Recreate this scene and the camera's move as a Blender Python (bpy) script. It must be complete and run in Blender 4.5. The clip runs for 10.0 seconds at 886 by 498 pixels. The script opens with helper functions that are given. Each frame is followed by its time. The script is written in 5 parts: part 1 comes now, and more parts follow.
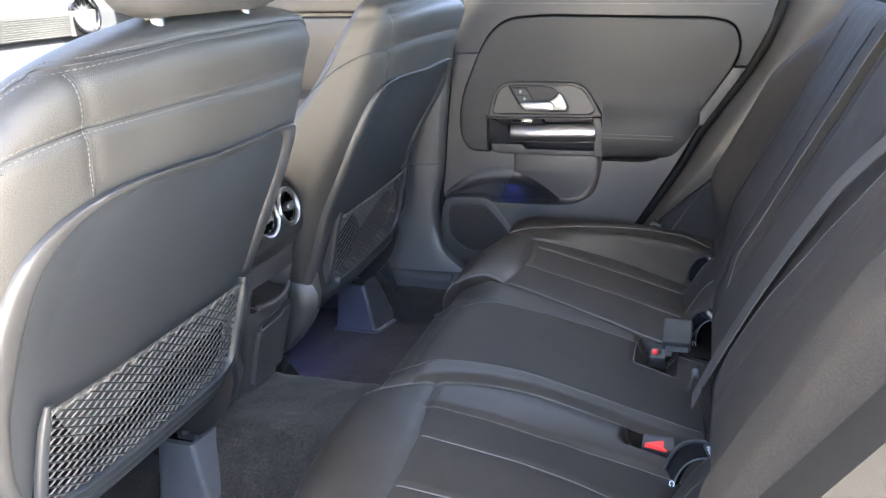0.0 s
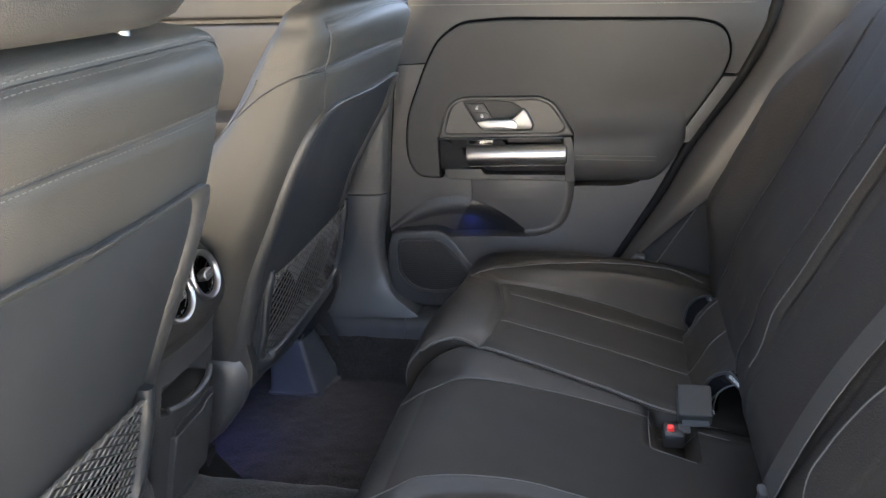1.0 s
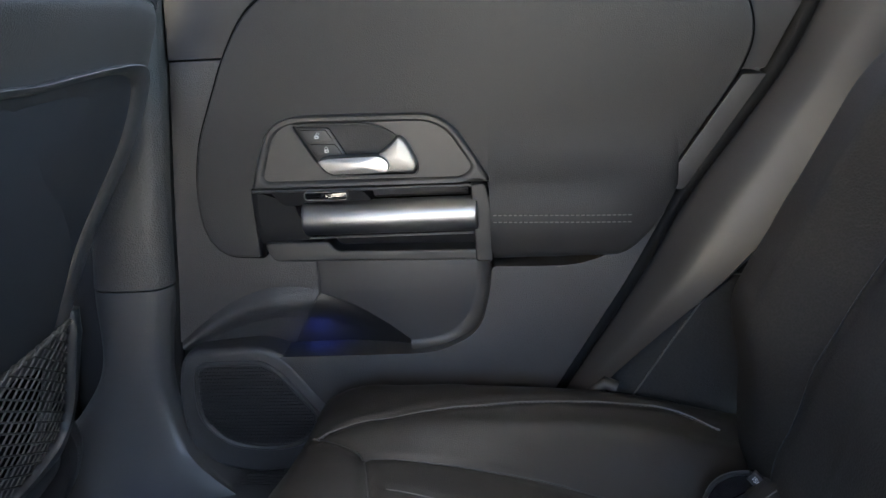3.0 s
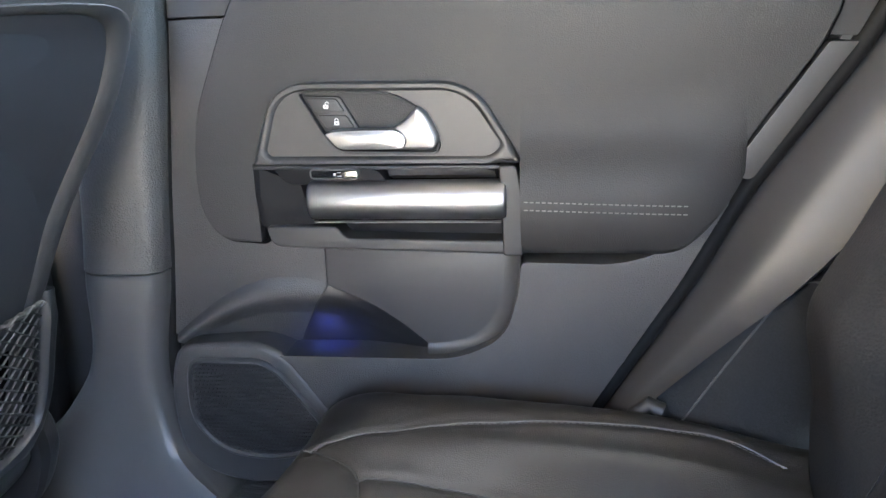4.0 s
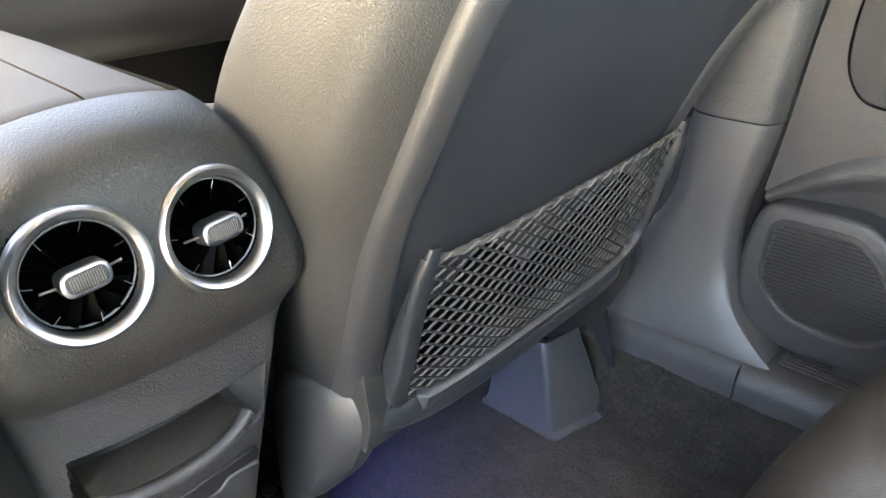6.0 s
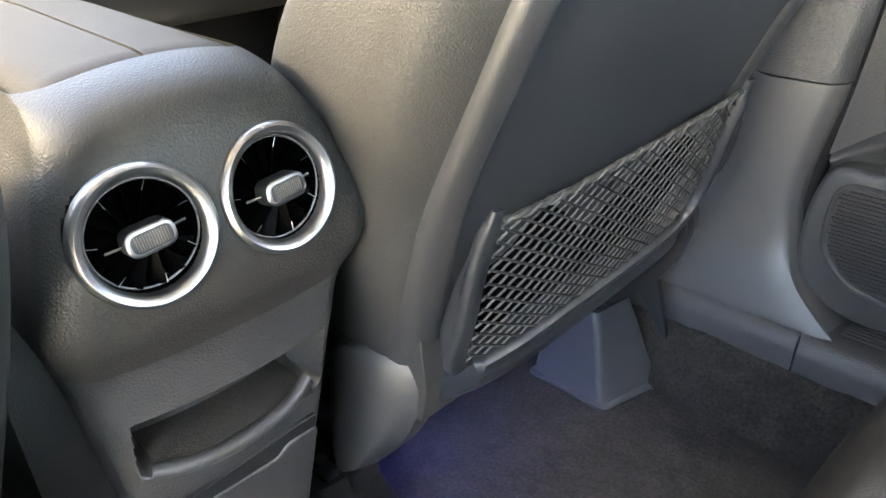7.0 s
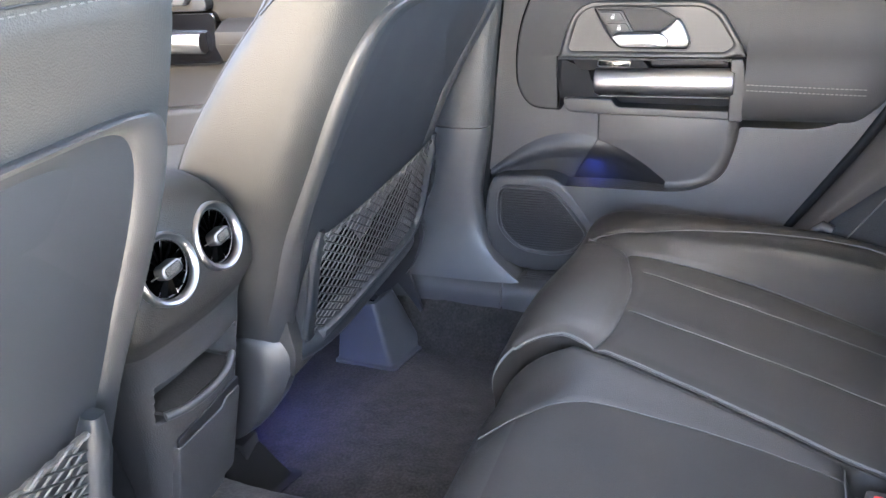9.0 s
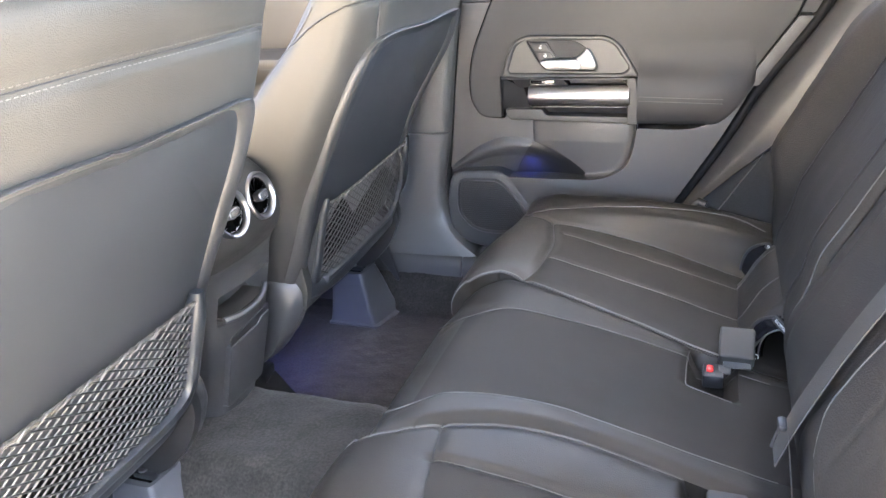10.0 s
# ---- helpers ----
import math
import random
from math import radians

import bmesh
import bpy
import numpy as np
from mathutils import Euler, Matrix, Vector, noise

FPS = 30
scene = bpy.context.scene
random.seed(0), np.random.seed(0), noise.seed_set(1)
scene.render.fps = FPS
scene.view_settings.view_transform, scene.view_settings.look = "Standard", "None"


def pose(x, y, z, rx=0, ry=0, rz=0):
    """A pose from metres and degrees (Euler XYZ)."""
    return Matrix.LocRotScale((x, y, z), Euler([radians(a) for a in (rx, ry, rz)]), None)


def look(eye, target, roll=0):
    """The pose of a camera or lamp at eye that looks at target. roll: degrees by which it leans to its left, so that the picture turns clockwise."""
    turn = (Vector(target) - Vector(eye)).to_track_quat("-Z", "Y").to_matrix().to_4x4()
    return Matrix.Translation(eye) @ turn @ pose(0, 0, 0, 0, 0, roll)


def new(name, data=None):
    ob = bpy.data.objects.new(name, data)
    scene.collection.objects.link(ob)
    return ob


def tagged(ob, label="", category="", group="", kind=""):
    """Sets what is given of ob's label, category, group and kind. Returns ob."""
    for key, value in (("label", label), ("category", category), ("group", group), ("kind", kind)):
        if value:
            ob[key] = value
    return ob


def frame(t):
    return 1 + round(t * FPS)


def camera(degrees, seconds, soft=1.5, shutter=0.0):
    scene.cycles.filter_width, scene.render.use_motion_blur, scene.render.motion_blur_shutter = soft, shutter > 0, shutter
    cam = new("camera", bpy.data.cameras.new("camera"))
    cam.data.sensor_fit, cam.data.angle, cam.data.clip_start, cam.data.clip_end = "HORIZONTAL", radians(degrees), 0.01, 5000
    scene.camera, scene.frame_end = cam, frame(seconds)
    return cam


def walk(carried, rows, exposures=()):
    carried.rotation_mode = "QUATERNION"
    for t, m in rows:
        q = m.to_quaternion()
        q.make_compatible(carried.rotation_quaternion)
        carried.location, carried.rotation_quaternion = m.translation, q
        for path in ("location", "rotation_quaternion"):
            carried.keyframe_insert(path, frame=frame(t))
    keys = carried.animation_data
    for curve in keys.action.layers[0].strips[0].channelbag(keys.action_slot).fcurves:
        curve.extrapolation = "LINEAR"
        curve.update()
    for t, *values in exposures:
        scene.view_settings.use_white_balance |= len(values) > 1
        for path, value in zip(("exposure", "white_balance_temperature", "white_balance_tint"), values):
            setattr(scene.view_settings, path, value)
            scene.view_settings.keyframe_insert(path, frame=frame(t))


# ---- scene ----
cam = camera(61.5, 10.0)
PATH = [
    (0, (0.093, 0.052, 0.945), (-0.549, 1.817, 0.259), -3.6),
    (0.5, (0.03, 0.179, 0.943), (-0.526, 1.969, 0.247), -4.0),
    (1, (-0.067, 0.34, 0.953), (-0.51, 2.156, 0.243), -4.2),
    (1.5, (-0.1, 0.547, 0.924), (-0.456, 2.388, 0.228), -4.4),
    (2, (-0.14, 0.764, 0.883), (-0.39, 2.63, 0.208), -4.2),
    (2.7, (-0.136, 0.991, 0.828), (-0.313, 2.877, 0.185), -3.6),
    (4, (-0.104, 1.178, 0.737), (-0.427, 3.061, 0.146), -2.6),
    (4.5, (-0.106, 1.148, 0.744), (-0.671, 2.944, 0.07), -1.7),
    (5, (-0.162, 1.116, 0.756), (-1.019, 2.748, -0.02), -1.1),
    (5.5, (-0.233, 1.099, 0.748), (-1.317, 2.546, -0.106), -0.6),
    (6, (-0.292, 1.082, 0.728), (-1.527, 2.371, -0.174), -0.9),
    (6.2, (-0.307, 1.079, 0.727), (-1.569, 2.318, -0.206), -0.8),
    (7.5, (-0.317, 1.068, 0.706), (-1.577, 2.283, -0.262), -3.3),
    (8, (-0.266, 0.996, 0.771), (-1.344, 2.391, -0.173), -4.0),
    (8.5, (-0.2, 0.871, 0.828), (-1.065, 2.432, -0.074), -4.4),
    (9, (-0.145, 0.688, 0.861), (-0.866, 2.341, -0.004), -4.9),
    (9.5, (-0.085, 0.494, 0.89), (-0.747, 2.188, 0.058), -5.0),
    (10, (0.006, 0.316, 0.915), (-0.653, 2.028, 0.119), -4.6),
]
walk(cam, [(t, look(eye, target, roll)) for t, eye, target, roll in PATH],
     [(0, 6.1, 5600, 4), (1.0, 5.7, 6000, 3), (2.5, 5.0, 5500, 1), (4.0, 6.55, 5550, 3), (5.0, 6.7, 6050, -1), (6.1, 7.1, 6450, 0), (7.5, 6.85, 6150, -1), (8.5, 6.97, 5500, 4), (10, 6.95, 6050, 6)])
SKY, SUN, SUN_WIDE, SUN_TURN, SUN_FROM = 0.072, 3.2, 2.0, 95.0, (0.36, -0.03, 0.93)
WINDOW, REAR = 2.1, 0.80

# ---- light ----
world = bpy.data.worlds.new("world")
scene.world = world
world.use_nodes = True
wn, wl = world.node_tree.nodes, world.node_tree.links
sky = wn.new("ShaderNodeTexSky")
sky.sky_type, sky.sun_disc = "NISHITA", False
sky.sun_elevation, sky.sun_rotation = radians(68.8), radians(SUN_TURN)
sky.dust_density, sky.air_density = 7.0, 0.6
wl.new(sky.outputs[0], wn["Background"].inputs[0])
wn["Background"].inputs[1].default_value = SKY
sun_data = bpy.data.lights.new("sun", "SUN")
sun_data.energy, sun_data.angle, sun_data.color = SUN, radians(SUN_WIDE), (1.0, 0.90, 0.76)
sun = new("sun", sun_data)
sun.matrix_world = look((0, 0, 5), Vector((0, 0, 5)) - Vector(SUN_FROM))


for label, at, aim, wide, tall, power, tint in (("front_window_light", (-1.28, 0.36, 1.0), (0.15, 1.0, -0.28), 0.80, 0.36, WINDOW, (1.0, 0.74, 0.46)), ("rear_window_light", (1.08, 1.25, 1.05), (-1.0, 0.0, -0.30), 1.2, 0.24, REAR, (0.72, 0.86, 1.0))):
    ld = bpy.data.lights.new(label, "AREA")
    ld.shape, ld.size, ld.size_y, ld.energy, ld.color = "RECTANGLE", wide, tall, power, tint
    new(label, ld).matrix_world = look(at, Vector(at) + Vector(aim))


# ---- materials ----
def material(name, colour, rough=0.5, metal=0.0, grain=0.0, size=600.0, stain=0.15, spread=6.0, bump=0.15, kind="noise", coat=0.0, spec=0.5, sheen=0.0):
    """Base colour with two scales of variation, roughness wear and a fine relief."""
    m = bpy.data.materials.new(name)
    m.use_nodes = True
    n, l = m.node_tree.nodes, m.node_tree.links
    b = n["Principled BSDF"]
    b.inputs["Metallic"].default_value = metal
    b.inputs["Coat Weight"].default_value = coat
    b.inputs["Specular IOR Level"].default_value = spec
    b.inputs["Sheen Weight"].default_value = sheen
    co = n.new("ShaderNodeTexCoord")
    big = n.new("ShaderNodeTexNoise")
    big.inputs["Scale"].default_value, big.inputs["Detail"].default_value = spread, 5.0
    l.new(co.outputs["Object"], big.inputs["Vector"])
    fine = n.new("ShaderNodeTexNoise" if kind == "noise" else "ShaderNodeTexVoronoi")
    fine.inputs["Scale"].default_value = size
    l.new(co.outputs["Object"], fine.inputs["Vector"])
    out = fine.outputs["Fac"] if kind == "noise" else fine.outputs["Distance"]
    ramp = n.new("ShaderNodeMapRange")
    ramp.inputs[1].default_value, ramp.inputs[2].default_value = 0.3, 0.7
    ramp.inputs[3].default_value, ramp.inputs[4].default_value = 1 - stain, 1 + stain
    l.new(big.outputs["Fac"], ramp.inputs[0])
    speck = n.new("ShaderNodeMapRange")
    speck.inputs[1].default_value, speck.inputs[2].default_value = 0.2, 0.8
    speck.inputs[3].default_value, speck.inputs[4].default_value = 1 - grain, 1 + grain
    l.new(out, speck.inputs[0])
    both = n.new("ShaderNodeMath")
    both.operation = "MULTIPLY"
    l.new(ramp.outputs[0], both.inputs[0])
    l.new(speck.outputs[0], both.inputs[1])
    mix = n.new("ShaderNodeVectorMath")
    mix.operation = "SCALE"
    mix.inputs[0].default_value = colour
    l.new(both.outputs[0], mix.inputs["Scale"])
    l.new(mix.outputs[0], b.inputs["Base Color"])
    worn = n.new("ShaderNodeMapRange")
    worn.inputs[1].default_value, worn.inputs[2].default_value = 0.3, 0.7
    worn.inputs[3].default_value, worn.inputs[4].default_value = rough * (1 - stain * 0.6), min(1, rough * (1 + stain * 0.6))
    l.new(big.outputs["Fac"], worn.inputs[0])
    l.new(worn.outputs[0], b.inputs["Roughness"])
    if bump:
        bp = n.new("ShaderNodeBump")
        bp.inputs["Strength"].default_value, bp.inputs["Distance"].default_value = bump, 0.001
        l.new(out, bp.inputs["Height"])
        l.new(bp.outputs[0], b.inputs["Normal"])
    return m


LEATHER = material("black_leather", (0.029, 0.0283, 0.0265), 0.54, kind="voronoi", size=720, bump=0.28, stain=0.16, spec=0.27)
CONSOLE = material("grained_console_leather", (0.0250, 0.0236, 0.0218), 0.50, kind="voronoi", size=620, bump=0.30, stain=0.14, spec=0.24)
LEATHER_FINE = material("smooth_black_leather", (0.0188, 0.0163, 0.0132), 0.45, kind="voronoi", size=850, bump=0.22, stain=0.14)
# Joint colour; also stands in for shade behind nets and around latches.
GAP = material("dark_joint_and_shade", (0.003, 0.003, 0.003), 0.9, size=500, bump=0.0, spec=0.03)
BEZEL = material("satin_grey_surround", (0.0265, 0.0262, 0.0262), 0.48, size=900, bump=0.10, stain=0.1)
DULL = material("dull_black_plastic", (0.010, 0.010, 0.011), 0.65, size=500, bump=0.1, spec=0.12)
DOOR_LEATHER = material("matt_black_leather", (0.0215, 0.0215, 0.0219), 0.56, kind="voronoi", size=700, bump=0.25, stain=0.1, spec=0.35)
PALE_THREAD = material("pale_thread", (0.17, 0.165, 0.16), 0.7, size=2000, bump=0.2)
INSERT = material("matt_black_seat_leather", (0.0255, 0.0231, 0.0200), 0.80, kind="voronoi", size=420, bump=0.35, stain=0.16, spec=0.14, grain=0.15)
SHELL = material("charcoal_plastic", (0.0170, 0.0190, 0.0220), 0.46, size=900, bump=0.15, spec=0.40)
TRIM = material("dark_grey_plastic", (0.0375, 0.0368, 0.0368), 0.40, size=560, bump=0.8, grain=0.08)
TRIM_SOFT = material("soft_black_plastic", (0.029, 0.029, 0.0298), 0.45, size=900, bump=0.2, spec=0.38)
PAINTED = material("satin_grey_plastic", (0.06, 0.059, 0.058), 0.35, size=300, bump=0.05)
BLACK = material("matt_black_plastic", (0.012, 0.012, 0.013), 0.5, size=500, bump=0.1)
# Blacker than plastic: the shade inside the vents is put into this colour.
BLADE = material("shaded_vent_black", (0.0004, 0.0004, 0.0004), 0.35, size=300, bump=0.0, spec=0.010)
LID = material("soft_console_leather", (0.029, 0.0242, 0.0172), 0.6, kind="voronoi", size=900, bump=0.3, stain=0.1, spec=0.15)
GLOSS = material("piano_black_plastic", (0.006, 0.006, 0.007), 0.12, size=300, bump=0.0, coat=0.3)
CARPET = material("charcoal_carpet", (0.0215, 0.0200, 0.0180), 0.95, size=220, bump=1.0, grain=0.6, stain=0.3, spread=30, spec=0.1, sheen=0.1)
SATIN = material("satin_aluminium", (0.31, 0.31, 0.318), 0.38, metal=1.0, size=200, bump=0.02, stain=0.05)
CHROME = material("bright_chrome", (0.235, 0.233, 0.23), 0.42, metal=1.0, size=200, bump=0.0, stain=0.04)
RUBBER = material("black_rubber", (0.006, 0.006, 0.006), 0.7, size=400, bump=0.2, spec=0.15)
RED = material("red_plastic", (0.65, 0.03, 0.025), 0.4, size=300, bump=0.05)
THREAD = material("grey_thread", (0.075, 0.073, 0.069), 0.7, size=2000, bump=0.2)
PIPING = material("grey_piping", (0.066, 0.064, 0.060), 0.5, size=900, bump=0.2)
CORD_LIGHT = material("pale_flat_cord", (0.074, 0.071, 0.067), 0.6, size=1800, bump=0.3, grain=0.2)
CORD = material("black_elastic_cord", (0.009, 0.009, 0.0092), 0.7, size=1800, bump=0.4, grain=0.3)
WEB = material("belt_webbing", (0.030, 0.0272, 0.0225), 0.75, size=900, bump=0.5, grain=0.25)
WHITE = material("white_print", (0.7, 0.7, 0.7), 0.5, size=300, bump=0.0)
SILVER = material("silver_dash_trim", (0.15, 0.145, 0.135), 0.35, metal=0.6, size=250, bump=0.1)
HEADLINER = material("charcoal_headliner", (0.15, 0.142, 0.13), 0.9, size=500, bump=0.3)
PAINT = material("car_paint", (0.05, 0.05, 0.052), 0.35, size=100, bump=0.0)
GROUND = material("pale_concrete", (0.40, 0.345, 0.28), 0.9, size=40, bump=0.3, spread=2.0, stain=0.2)


# ---- mesh helpers ----
from mathutils.geometry import tessellate_polygon


def mesh_of(name, verts, faces, mat, sharp=40, smooth=True):
    me = bpy.data.meshes.new(name)
    me.from_pydata([tuple(v) for v in verts], [], faces)
    me.validate()
    bm = bmesh.new()
    bm.from_mesh(me)
    bmesh.ops.recalc_face_normals(bm, faces=bm.faces)
    bm.to_mesh(me)
    bm.free()
    if smooth:
        me.polygons.foreach_set("use_smooth", [len(p.vertices) == 4 for p in me.polygons])
        me.set_sharp_from_angle(angle=radians(sharp))
    me.materials.append(mat)
    return me


def part(name, geo, mat, parent=None, label="", sharp=40):
    """geo: (verts, faces). One mesh object, under parent."""
    ob = new(name, mesh_of(name, geo[0], geo[1], mat, sharp))
    ob.parent = parent
    return tagged(ob, label)


def thing(name, label, category, at=(0, 0, 0), group="", kind=""):
    ob = new(name)
    ob.empty_display_size = 0.05
    ob.location = at
    bpy.context.view_layer.update()
    return tagged(ob, label, category, group, kind)


def under(ob, parent):
    """Parent a mesh that was made in world coordinates."""
    ob.parent = parent
    ob.matrix_parent_inverse = Matrix.Translation(parent.location).inverted() if parent.data is None else Matrix.Identity(4)
    return ob


def piece(name, geo, mat, parent, label="", sharp=40):
    return under(part(name, geo, mat, None, label, sharp), parent)


def join(*geos):
    verts, faces = [], []
    for v, f in geos:
        k = len(verts)
        verts += [tuple(p) for p in v]
        faces += [tuple(i + k for i in q) for q in f]
    return verts, faces


def grid(fn, nu, nv, wrap=False):
    """fn(u, v) with u, v in 0..1."""
    verts = [fn(i / nu, j / nv) for i in range(nu + 1) for j in range(nv + (0 if wrap else 1))]
    w = nv if wrap else nv + 1
    faces = []
    for i in range(nu):
        for j in range(nv):
            a, b = i * w + j, i * w + (j + 1) % w
            faces.append((a, b, b + w, a + w))
    return verts, faces


def loft(rings, cap=True):
    n = len(rings[0])
    verts = [tuple(p) for r in rings for p in r]
    faces = []
    for i in range(len(rings) - 1):
        for j in range(n):
            a, b = i * n + j, i * n + (j + 1) % n
            faces.append((a, b, b + n, a + n))
    if cap:
        faces += [tuple(range(n)), tuple((len(rings) - 1) * n + j for j in range(n))]
    return verts, faces


def tube(path, r, n=8, closed=False, flat=1.0, up=None):
    """A round (or flattened) bar along a path."""
    p = [Vector(q) for q in path]
    rings = []
    ref = Vector(up) if up else None
    for i, q in enumerate(p):
        a, b = p[i - 1] if i or closed else q, p[(i + 1) % len(p)] if i + 1 < len(p) or closed else q
        d = (b - a).normalized()
        if ref is None:
            ref = d.orthogonal()
        s = d.cross(ref).normalized()
        t = s.cross(d).normalized()
        if not up:
            ref = t
        rr = r(i / max(1, len(p) - 1)) if callable(r) else r
        rings.append([q + rr * (math.cos(k * 2 * math.pi / n) * s + flat * math.sin(k * 2 * math.pi / n) * t) for k in range(n)])
    if closed:
        rings.append(rings[0])
        return loft(rings, False)
    return loft(rings)


def box(x0, x1, y0, y1, z0, z1, r=0.0, seg=2):
    bm = bmesh.new()
    bmesh.ops.create_cube(bm, size=1)
    for v in bm.verts:
        v.co = Vector(((x0 + x1) / 2 + v.co.x * (x1 - x0), (y0 + y1) / 2 + v.co.y * (y1 - y0), (z0 + z1) / 2 + v.co.z * (z1 - z0)))
    if r:
        bmesh.ops.bevel(bm, geom=bm.edges[:], offset=r, segments=seg, affect="EDGES", profile=0.5)
    return dump(bm)


def dump(bm):
    bm.verts.index_update()
    out = [tuple(v.co) for v in bm.verts], [tuple(v.index for v in f.verts) for f in bm.faces]
    bm.free()
    return out


def moved(geo, m):
    return [tuple(m @ Vector(v)) for v in geo[0]], geo[1]


def rounded(points, radius, seg=5):
    """A 2D outline with rounded corners; a point may carry its own radius."""
    out, n = [], len(points)
    for i in range(n):
        p = Vector(points[i][:2])
        r = points[i][2] if len(points[i]) > 2 else radius
        a, b = Vector(points[i - 1][:2]) - p, Vector(points[(i + 1) % n][:2]) - p
        k = min(r, 0.48 * a.length, 0.48 * b.length)
        pa, pb = p + a.normalized() * k, p + b.normalized() * k
        for s in range(seg + 1):
            t = s / seg
            out.append(tuple((1 - t) ** 2 * pa + 2 * t * (1 - t) * p + t * t * pb))
    return out


def inset(outline, d):
    """Shrinks an outline by d."""
    n, out = len(outline), []
    area = sum(outline[i - 1][0] * outline[i][1] - outline[i][0] * outline[i - 1][1] for i in range(n))
    s = 1 if area > 0 else -1
    for i in range(n):
        a, p, b = Vector(outline[i - 1]), Vector(outline[i]), Vector(outline[(i + 1) % n])
        e, f = (p - a), (b - p)
        e, f = (e.normalized() if e.length > 1e-7 else f.normalized()), (f.normalized() if f.length > 1e-7 else e.normalized())
        na, nb = Vector((-e.y, e.x)) * s, Vector((-f.y, f.x)) * s
        m = (na + nb)
        m = m / max(0.5, m.length_squared / 2) if m.length > 1e-6 else na
        out.append(tuple(p + m * d))
    return out


def crosses(p):
    """Whether an outline cuts itself."""
    q = np.array(p)
    n = len(q)
    a, b = q, np.roll(q, -1, 0)
    side = lambda u, v, w: (v[:, None, 0] - u[:, None, 0]) * (w[None, :, 1] - u[:, None, 1]) - (v[:, None, 1] - u[:, None, 1]) * (w[None, :, 0] - u[:, None, 0])  # noqa: E731
    s1, s2 = side(a, b, a), side(a, b, b)
    cut = (s1 * s2 < -1e-16) & ((s1 * s2).T < -1e-16)
    i, j = np.indices((n, n))
    near = (np.abs(i - j) <= 1) | (np.abs(i - j) == n - 1)
    return bool((cut & ~near).any())


def slab(outline, y0, y1, edge=0.004, place=None, steps=4, dome=0.0):
    """A plate with a rounded front edge: outline in (x, z), front at y0, back at y1. place maps (x, z, y)."""
    place = place or (lambda a, b, y: (a, y, b))
    s = 1 if y1 > y0 else -1
    while edge > 0.0004 and crosses(inset(outline, edge)):
        edge *= 0.8
    rings = [[place(a, b, y1) for a, b in outline]]
    for k in range(steps + 1):
        t = k / steps * math.pi / 2
        ring = inset(outline, edge * (1 - math.cos(t)))
        rings.append([place(a, b, y0 + s * edge * (1 - math.sin(t))) for a, b in ring])
    if dome:
        cx = sum(a for a, b in outline) / len(outline)
        cz = sum(b for a, b in outline) / len(outline)
        ring = inset(outline, edge)
        for k in range(1, 6):
            f = 1 - k / 6
            rings.append([place(cx + (a - cx) * f, cz + (b - cz) * f, y0 - s * dome * (1 - f * f)) for a, b in ring])
    verts, faces = loft(rings, False)
    n = len(outline)
    for ring, k in ((outline, 0), (inset(outline, edge), len(rings) - 1)):
        faces += [tuple(i + k * n for i in tri) for tri in tessellate_polygon([[Vector((a, b, 0)) for a, b in ring]])]
    return verts, faces


def frame_of(outer, inner, y0, y1, edge=0.003, place=None):
    """A flat ring between two outlines of equal length, with depth."""
    place = place or (lambda a, b, y: (a, y, b))
    s = 1 if y1 > y0 else -1
    rows = [(outer, y1, 0), (outer, y0 + s * edge, 0), (outer, y0, edge), (inner, y0, -edge), (inner, y0 + s * edge, 0), (inner, y1, 0)]
    rings = [[place(a, b, y) for a, b in (inset(o, d) if d else o)] for o, y, d in rows]
    rings.append(rings[0])
    return loft(rings, False)


def holed(outer, hole, y0, y1, edge=0.004, rim=0.0, deep=None, place=None, steps=4):
    """A plate with a hole: rounded outer edge, and a rounded rim round the hole that reaches back to deep."""
    place = place or (lambda a, b, y: (a, y, b))
    s = 1 if y1 > y0 else -1
    deep = y1 if deep is None else deep
    rings = [[place(a, b, y1) for a, b in outer]]
    for k in range(steps + 1):
        t = k / steps * math.pi / 2
        rings.append([place(a, b, y0 + s * edge * (1 - math.sin(t))) for a, b in inset(outer, edge * (1 - math.cos(t)))])
    one = loft(rings, False)
    inner = []
    for k in range(steps + 1):
        t = k / steps * math.pi / 2
        inner.append([place(a, b, y0 + s * rim * (1 - math.cos(t))) for a, b in inset(hole, rim * (math.sin(t) - 1))])
    inner.append([place(a, b, deep) for a, b in hole])
    two = loft(inner, False)
    top, gap = inset(outer, edge), inset(hole, -rim)
    face = [place(a, b, y0) for a, b in top + gap], [tuple(q) for q in tessellate_polygon([[Vector((a, b, 0)) for a, b in top], [Vector((a, b, 0)) for a, b in gap]])]
    return join(one, two, face)


def smooth_line(points, n=40):
    """Catmull-Rom through points (any dimension)."""
    p = [np.array(q, float) for q in points]
    p = [2 * p[0] - p[1]] + p + [2 * p[-1] - p[-2]]
    out = []
    for k in range(n + 1):
        f = k / n * (len(p) - 3)
        i = min(int(f), len(p) - 4)
        t = f - i
        a, b, c, d = p[i:i + 4]
        out.append(0.5 * (2 * b + (c - a) * t + (2 * a - 5 * b + 4 * c - d) * t * t + (3 * b - a - 3 * c + d) * t ** 3))
    return out


